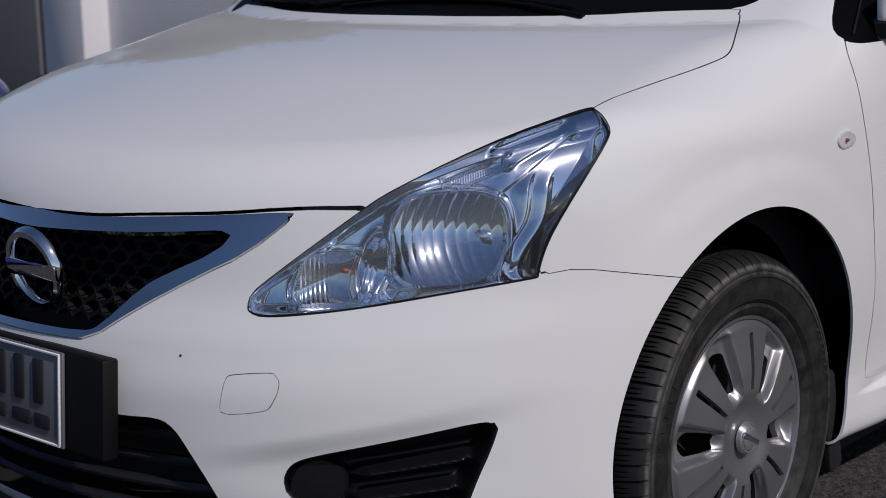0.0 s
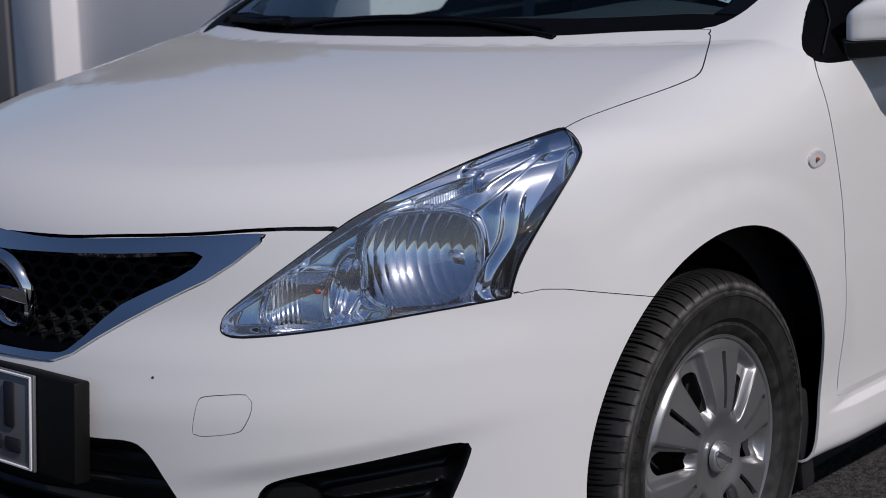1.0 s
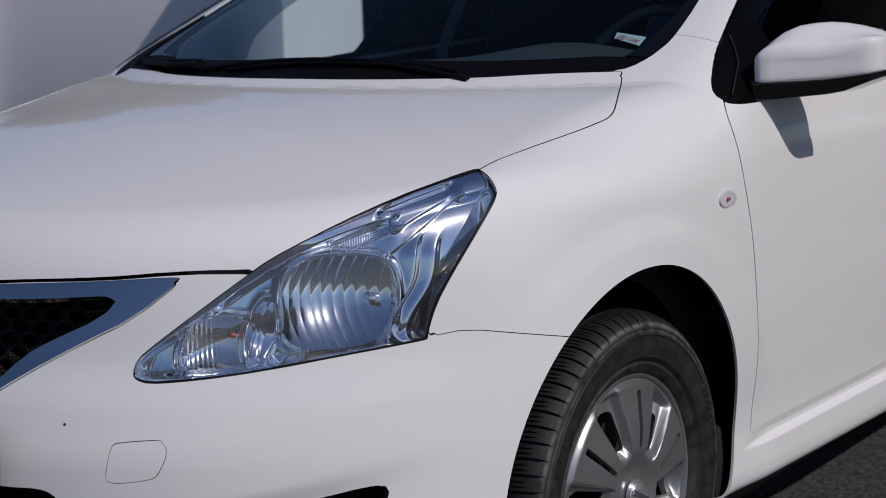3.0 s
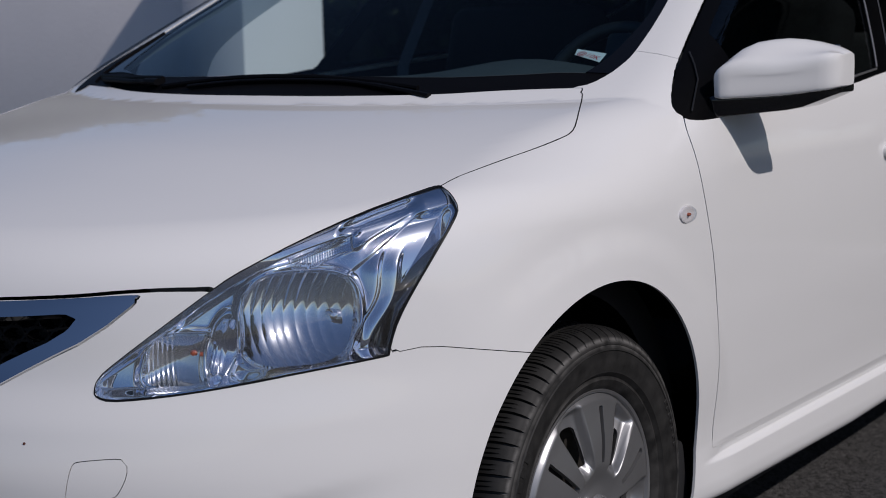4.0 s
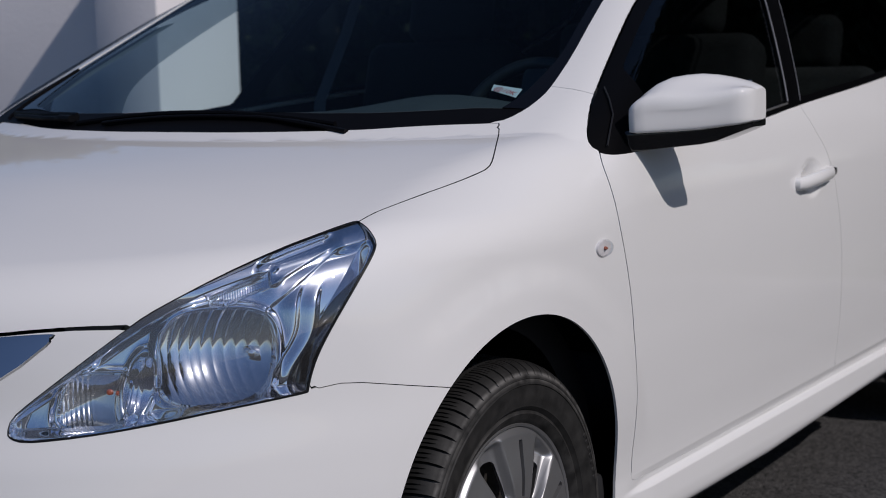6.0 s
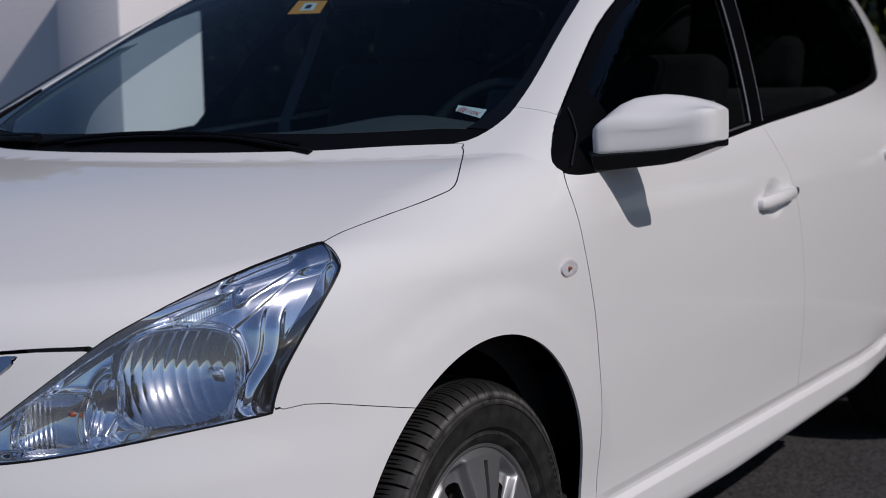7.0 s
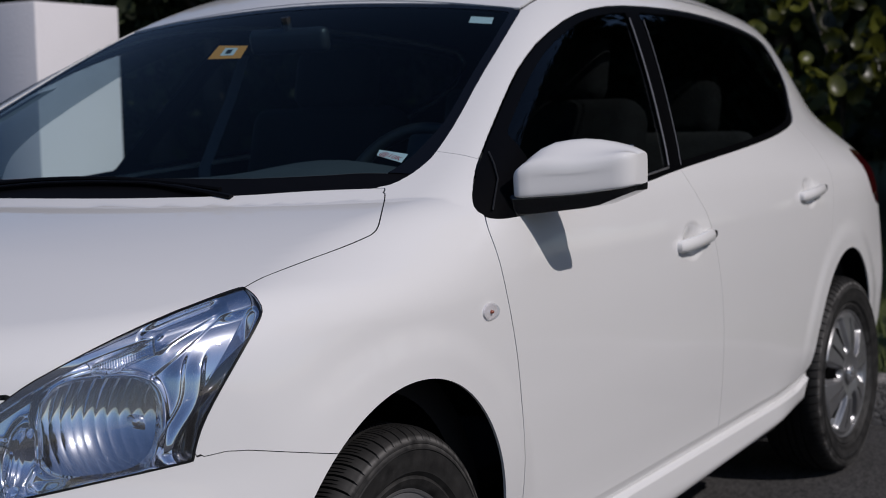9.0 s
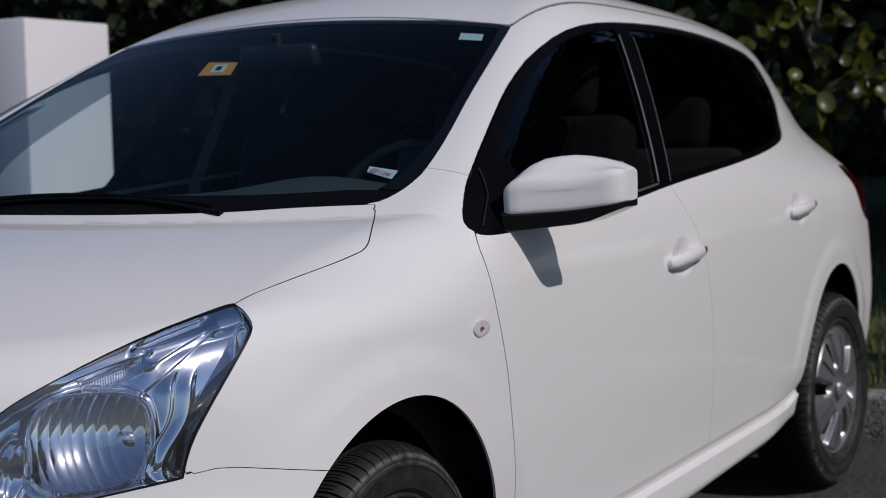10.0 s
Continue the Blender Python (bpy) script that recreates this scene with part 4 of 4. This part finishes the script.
part("wiper_blade", tube(skin_line([(.165, .33), (.20, .48), (.255, .62)], .006), .006, 8, 1.6), COWLBLACK, wiper)


# stone chip on the bumper
chip = part("stone_chip", lathe([(.0, -.0006), (.0022, -.0005), (.0026, .001)], 10), material("rust_chip", (.10, .03, .02), .8), car, "small dark stone chip")
chip.matrix_basis = pose(-.776, -.338, .528, 0, 0, -55)


# stickers on the glass
def sticker(name, corners, mat, label, lift=-.006):
    bm = bmesh.new()
    vs = [bm.verts.new((x, y, skin_z(x, y) + lift)) for x, y in corners]
    bm.faces.new(vs)
    return part(name, bm, mat, car, label, smooth=False)


ORANGE = material("sticker_orange", (.85, .32, .06), .7)
RED = material("sticker_red", (.55, .04, .05), .6)


def on_sticker(name, corners, cells, mat, parent, lift):
    """Small marks on a sticker, given as spans across and up it."""
    a, b, c, d = [Vector((x, y, skin_z(x, y) + lift)) for x, y in corners]
    bm = bmesh.new()
    for u0, u1, v0, v1 in cells:
        bm.faces.new([bm.verts.new((a.lerp(d, u)).lerp(b.lerp(c, u), v)) for u, v in ((u0, v0), (u1, v0), (u1, v1), (u0, v1))])
    return part(name, bm, mat, parent, smooth=False)


c = [(.353, -.582), (.373, -.576), (.377, -.637), (.346, -.640)]
note = sticker("glass_sticker", c, PAPER, "small white sticker with red writing", -.0055)
a, b, _, d = [Vector((x, y, skin_z(x, y))) for x, y in c]
a, b, d = [v - Vector((0, 0, .0055)) for v in (a, b, d)]
right, up = (d - a).normalized(), (b - a).normalized()
out = right.cross(up).normalized()
words = bpy.data.curves.new("sticker_text", "FONT")
words.body, words.size, words.align_x, words.align_y = "@10K", .019, "CENTER", "CENTER"
words.materials.append(RED)
text = new("sticker_text", words)
text.parent = note
spot = a + (d - a) * .52 + (b - a) * .45 + out * .0012
text.matrix_basis = Matrix.Translation(spot) @ Matrix((right, out.cross(right), out)).transposed().to_4x4()
c = [(.711, .085), (.786, .108), (.772, .014), (.705, -.012)]
note = sticker("permit_sticker", c, ORANGE, "orange square windscreen permit sticker", -.0065)
on_sticker("sticker_panel", c, [(.30, .72, .22, .80)], PAPER, note, -.0058)
on_sticker("sticker_mark", c, [(.42, .60, .35, .65)], DARKINK, note, -.0051)
sticker("toll_tag", [(.922, -.483), (.957, -.471), (.963, -.525), (.929, -.537)], PAPER, "small white toll tag", -.0055)

# smoked wind deflector on the far front window, with a rounded front corner
DEFLECTOR = on_side([(.2, .90), (.812, .90), (.812, .99), (.817, 1.043), (.855, 1.085), (.905, 1.122), (1.00, 1.180), (1.10, 1.236), (1.143, 1.258), (1.30, 1.315), (1.46, 1.365), (1.46, 1.6), (.2, 1.6)], 1)
strip = cut(half_solid, (WINDOWS, -1, .004), (DEFLECTOR, -1, 0))
blade = sheet("wind_deflector", flip(strip), SMOKED, car, "smoked acrylic wind deflector", fold=0, lift=.008)
blade.visible_shadow = False

# moulded edge on the black corner panel before the door mirror
pts = [(x, -side_y(x, z) - .002, z) for x, z in ((.448, 1.055), (.428, 1.034), (.402, 1.006), (.362, .976), (.333, .952))]
part("corner_panel_edge", tube(pts, .0018, 6), TRIM, car, "black moulded edge")

# bright lines by the middle window post, a strip along the front window sill
def side_strip(name, ends, radius, mat, label):
    (x0, z0), (x1, z1) = ends
    pts = [(x0 + (x1 - x0) * k, -side_y(x0 + (x1 - x0) * k, z0 + (z1 - z0) * k) + .001, z0 + (z1 - z0) * k) for k in np.linspace(0, 1, 12)]
    part(name, tube(pts, radius, 6), mat, car, label)


# silver tubes that imitate the reflection along the post's edges
for x0, x1 in ((1.238, 1.484), (1.318, 1.580)):
    side_strip("post_strip", ((x0, 1.0), (x1, 1.36)), .0022 if x0 < 1.3 else .0011, SILVER, "thin bright window post strip")
side_strip("sill_strip", ((.98, .976), (1.232, .996)), .0024, SILVER, "thin bright window sill strip")

# ---- cabin ----
# paler copy of the seat cloth; sunlight on the rear bench is in its colour
SUNLITBENCH = material("sunlit_bench_cloth", (.045, .045, .046), .9, vary=.25, scale=60, bump=.3, bump_scale=600)
BELT = material("belt_webbing", (.10, .10, .11), .7, vary=.2, scale=80)
secs = []
for y in np.linspace(-.66, .66, 25):
    top = 1.000 + .040 * math.exp(-((y + .36) / .20) ** 2) - .02 * abs(y) ** 2
    x0 = .20 + .16 * y * y
    secs.append([(x0, y, .93), (x0 + .02, y, top - .045), (x0 + .16, y, top - .01), (x0 + .32, y, top + .004), (x0 + .44, y, top - .01), (x0 + .49, y, top - .05), (x0 + .46, y, .70), (x0 + .2, y, .60)])
part("dashboard", loft(secs), DASH, car, "dark grey vinyl dashboard")
wheel_rim = part("steering_wheel", lathe([(.185 + .016 * math.cos(a), .016 * math.sin(a)) for a in np.linspace(0, 2 * math.pi, 13)[:-1]], 40, "Z", close=True), TRIM, car, "black steering wheel")
wheel_rim.matrix_basis = pose(.86, -.36, .93, 0, -66, 0)
bm = bmesh.new()
box(bm, (.34, .07, .04), bevel=.015)
box(bm, (.07, .20, .04), (-.08, 0, 0), bevel=.015)
spoke = part("spoke", bm, TRIM, wheel_rim)
for x, y, w, top in ((1.25, -.36, .50, 0), (1.25, .36, .50, 0), (2.15, 0, 1.25, -.10)):
    chair = empty("seat", car)
    bm = bmesh.new()
    box(bm, (.52, w, .16), (x, y, .52), pose(0, 0, 0, 0, -8, 0), bevel=.05, seg=3)
    part("cushion", bm, CLOTH, chair)
    bm = bmesh.new()
    box(bm, (.14, w, .62), (x + .32, y, .86 + top), pose(0, 0, 0, 0, 16, 0), bevel=.05, seg=3)
    part("backrest", bm, CLOTH if w < 1 else SUNLITBENCH, chair)
    for yy in ((y,) if w < 1 else (-.36, .36)):
        bm = bmesh.new()
        box(bm, (.10, .26, .18), (x + .43, yy, 1.245 + top * 1.1), pose(0, 0, 0, 0, 14, 0), bevel=.04, seg=3)
        rest = part("headrest", bm, CLOTH, chair)
        bm = tube([(x + .40, yy - .06, 1.10 + top), (x + .42, yy - .06, 1.18 + top)], .006)
        part("headrest_rod", bm, CHROME, rest)
        bm = tube([(x + .40, yy + .06, 1.10 + top), (x + .42, yy + .06, 1.18 + top)], .006)
        part("headrest_rod", bm, CHROME, rest)
belt = tube([(1.556, .60, 1.32), (1.50, .61, 1.20), (1.43, .615, 1.09), (1.377, .62, 1.003), (1.35, .62, .80)], .022, 8, .15)
part("seat_belt", belt, BELT, car, "grey seat belt hanging from the pillar")
bm = bmesh.new()
box(bm, (2.6, 1.40, .05), (1.6, 0, .40), bevel=.01)
part("cabin_floor", bm, CLOTH, car)
bm = bmesh.new()
box(bm, (.035, .22, .06), (.92, 0, 1.315), pose(0, 0, 0, 0, -12, 0), bevel=.015, seg=3)
part("inner_mirror", bm, TRIM, car, "black rear-view mirror")
part("mirror_stalk", tube([(.905, 0, 1.37), (.915, 0, 1.33)], .012), TRIM, car)
trim_net = cut(half_solid, (SCREENHOLE, 1, -.05), (WINDOWS, 1, .004), (lambda x, y, z: np.maximum(np.maximum(.25 - x, x - .74), .93 - z), -1, 0), (roof_line, 1, 0))
for f, wide in ((flip, -.04), (lambda net: net, -.02)):
    sheet("pillar_trim", f(clip(trim_net, SCREENHOLE, 1, wide)), LIGHTTRIM, car, "pale grey pillar trim", fold=0, lift=-.022)


# ---- the setting ----
def flat(name, x0, x1, y0, y1, z, mat, label, category, n=1, kind="structure"):
    bm = bmesh.new()
    bmesh.ops.create_grid(bm, x_segments=n, y_segments=n, size=.5)
    bmesh.ops.transform(bm, matrix=Matrix.Translation(((x0 + x1) / 2, (y0 + y1) / 2, z)) @ Matrix.Diagonal((x1 - x0, y1 - y0, 1, 1)), verts=bm.verts)
    return tagged(part(name, bm, mat, None, smooth=False), label, category, kind=kind)


ground = flat("ground", -600, 600, -600, 600, 0, ASPHALT, "worn dark grey asphalt of the car park", "ground")
ground.matrix_basis = pose(0, 0, 0, 0, .53, 0)        # the car park falls gently toward the kerb
SOIL = material("lawn_soil", (.040, .055, .016), .95, vary=.5, scale=12, bump=.6, bump_scale=60)
LAWN = flat("lawn", 3.66, 60, -40, 60, .13, SOIL, "shaded lawn behind the kerb", "lawn")
for k in range(26):
    bm = bmesh.new()
    box(bm, (.16, .990 + .004 * (k % 3), .21), (3.590 + .004 * (k % 2), -10 + k + .5, .037), pose(0, 0, 0, .3 * (k % 2), 0, .4 * (k % 3 - 1)), bevel=.024, seg=3)
    if k == 0:
        kerb = tagged(empty("kerb"), "weathered concrete kerb stones along the lawn", "kerb", kind="structure")
    part("kerb_stone", bm, CONCRETE, kerb)

# boundary wall with piers
wall = tagged(empty("wall_back"), "pale plastered boundary wall with square piers", "wall", kind="structure")
bm = bmesh.new()
box(bm, (.40, 9.6, 1.62), (4.41, 8.55, .96), bevel=.008)
part("wall_panel", bm, PLASTER, wall)
for y0, top in ((3.73, 1.80), (6.63, 1.95), (9.9, 1.95)):
    bm = bmesh.new()
    box(bm, (.66, .46, top - .05), (4.33, y0 + .23, (top + .05) / 2), bevel=.010)
    part("pier", bm, PLASTER, wall)
gate = tagged(empty("gate"), "dark grey painted sheet metal gate", "gate", kind="structure")
bm = bmesh.new()
box(bm, (.05, 2.75, 1.7), (4.005, 8.50, 1.02), bevel=.006)
part("gate_leaf", bm, GREYWALL, gate)

# blue car parked alongside, nose the other way
blue = tagged(empty("parked_car"), "blue hatchback parked on the asphalt alongside the white one", "car")
small = clip(skin(34, 46, 16, 50), arches, 1, 0)
sheet("body", cut(small, (WINDOWS, 1, 0), (SCREENHOLE, 1, 0)), BLUEPAINT, blue)
sheet("side_glass", cut(small, (WINDOWS, -1, 0)), GLOSS, blue)
sheet("windscreen", cut(small, (SCREENHOLE, -1, 0)), GLOSS, blue)
for x, s in ((0, 1), (2.70, 1), (0, -1), (2.70, -1)):
    spare = copy_thing(first, pose(x, -.762 * s, .314, 0, 20, 0 if s > 0 else 180))
    spare.parent = blue
blue.matrix_basis = pose(-.08, 2.65, -.05, 0, 0, 180)

# ---- plants ----
rng = np.random.default_rng(7)
BARK = material("bark", (.10, .085, .07), .9, vary=.4, scale=14, bump=.8, bump_scale=40)


def leaf_material(name, color, vary=.5, rough=.45, thin=0):
    m = material(name, color, rough)
    n, l = m.node_tree.nodes, m.node_tree.links
    geo, ramp = n.new("ShaderNodeNewGeometry"), n.new("ShaderNodeMix")
    ramp.data_type = "RGBA"
    ramp.inputs[6].default_value = (*[c * (1 - vary) for c in color], 1)
    ramp.inputs[7].default_value = (color[0] * (1 + vary * 1.3), color[1] * (1 + vary), color[2] * (1 + vary * .5), 1)
    l.new(geo.outputs["Random Per Island"], ramp.inputs[0])
    l.new(ramp.outputs[2], n["Principled BSDF"].inputs["Base Color"])
    if thin:
        # light that shines through the leaf
        glow, mix = n.new("ShaderNodeBsdfTranslucent"), n.new("ShaderNodeMixShader")
        l.new(ramp.outputs[2], glow.inputs[0])
        mix.inputs[0].default_value = thin
        l.new(n["Principled BSDF"].outputs[0], mix.inputs[1])
        l.new(glow.outputs[0], mix.inputs[2])
        l.new(mix.outputs[0], n["Material Output"].inputs[0])
    return m


ROUNDLEAF = leaf_material("round_leaf", (.062, .076, .014), .85, .36, .35)
# tone set below usual foliage; part of the wood's shade is in this colour
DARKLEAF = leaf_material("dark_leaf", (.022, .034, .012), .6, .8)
GRASSLEAF = leaf_material("grass_blade", (.095, .125, .032), .5, .6)


def leaves(name, centres, size, mat, parent, sides=6, spread=1.0, cup=.28):
    """Many small leaves, each a cupped polygon facing its own way."""
    c = np.asarray(centres)
    n = len(c)
    nrm = rng.normal(size=(n, 3)) + np.array((-.5, -.6, .5)) * spread
    nrm /= np.linalg.norm(nrm, axis=1)[:, None]
    a = np.cross(nrm, rng.normal(size=(n, 3)))
    a /= np.linalg.norm(a, axis=1)[:, None]
    b = np.cross(nrm, a)
    s = size * rng.uniform(.6, 1.3, n)[:, None]
    k = np.arange(sides) * 2 * math.pi / sides
    ring = c[:, None] + s[:, None] * (np.cos(k)[None, :, None] * a[:, None] + np.sin(k)[None, :, None] * b[:, None] * .85)
    mid = c - nrm * s * cup
    verts = np.concatenate([ring, mid[:, None]], 1).reshape(-1, 3)
    base = np.arange(n)[:, None] * (sides + 1)
    faces = np.concatenate([np.stack([base[:, 0] + i, base[:, 0] + (i + 1) % sides, base[:, 0] + sides], 1) for i in range(sides)])
    me = bpy.data.meshes.new(name)
    me.from_pydata(verts.tolist(), [], faces.tolist())
    me.shade_smooth()
    return link_mesh(name, me, mat, parent)


def tree(at, height, crown_r, count, leaf, mat, label, trunk_r=.12, crown_low=.35, sides=5):
    x, y = at
    root = tagged(empty("tree", None, (x, y, .0)), label, "tree", group="" if sides == 9 else "trees of the wood")
    pts = [(0, 0, 0)]
    for k in range(1, 7):
        pts.append((rng.normal() * .06 * height * .2, rng.normal() * .06 * height * .2, height * .8 * k / 6))
    part("trunk", tube(pts, [trunk_r * (1 - .11 * k) for k in range(7)], 10), BARK, root)
    clumps = []
    for k in range(14):
        a, e = rng.uniform(0, 2 * math.pi), rng.uniform(crown_low, 1.0)
        r = crown_r * rng.uniform(.3, 1) * math.sin(math.pi * min(.95, (e - crown_low) / (1 - crown_low) * .8 + .18))
        tip = np.array((r * math.cos(a), r * math.sin(a), height * e))
        clumps.append(tip)
        start = Vector(pts[3 if e < .7 else 5])
        if k < 8:
            part("limb", tube([start, start.lerp(Vector(tip), .5) + Vector((0, 0, .1)), tip], [trunk_r * .4, trunk_r * .25, trunk_r * .1], 6), BARK, root)
    which = rng.integers(0, len(clumps), count)
    centres = np.array(clumps)[which] + rng.normal(size=(count, 3)) * crown_r * np.array((.22, .22, .20))
    leaves("crown", centres, leaf, mat, root, sides, 1.0, .28 if sides < 9 else .5)
    return root


# round-leaved tree close behind the kerb
tree((5.25, -.15), 3.0, .50, 430, .052, ROUNDLEAF, "young tree with large round glossy leaves", .028, .40, 9)
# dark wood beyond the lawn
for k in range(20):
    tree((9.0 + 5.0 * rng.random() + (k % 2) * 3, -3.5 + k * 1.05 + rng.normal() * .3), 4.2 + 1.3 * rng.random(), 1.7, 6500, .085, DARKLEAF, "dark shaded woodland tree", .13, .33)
# unseen trees added off to the side, to shade the wood and darken window reflections
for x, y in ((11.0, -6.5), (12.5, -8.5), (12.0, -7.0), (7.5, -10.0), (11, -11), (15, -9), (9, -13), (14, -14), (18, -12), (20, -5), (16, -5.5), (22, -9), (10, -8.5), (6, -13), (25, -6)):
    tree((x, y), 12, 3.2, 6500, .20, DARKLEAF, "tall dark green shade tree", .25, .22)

# far row that closes the wood; its shade comes from the dark leaf colour
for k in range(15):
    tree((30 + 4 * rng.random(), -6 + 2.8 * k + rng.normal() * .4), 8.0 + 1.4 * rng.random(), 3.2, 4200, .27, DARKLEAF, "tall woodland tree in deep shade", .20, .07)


# ---- grass ----
n = 26000
gx, gy = 3.72 + 6 * rng.random(n) ** 1.5, -4 + 9 * rng.random(n)
h, a = rng.uniform(.03, .09, n), rng.uniform(0, 2 * math.pi, n)
base = np.stack([gx, gy, np.full(n, .128)], 1)
w = np.stack([np.cos(a), np.sin(a), np.zeros(n)], 1) * .004
tip = base + np.stack([rng.normal(size=n) * .02, rng.normal(size=n) * .02, h], 1)
me = bpy.data.meshes.new("grass")
me.from_pydata(np.stack([base - w, base + w, tip], 1).reshape(-1, 3).tolist(), [], np.arange(3 * n).reshape(-1, 3).tolist())
tagged(link_mesh("grass", me, GRASSLEAF), "short green lawn grass", "grass", kind="stuff")
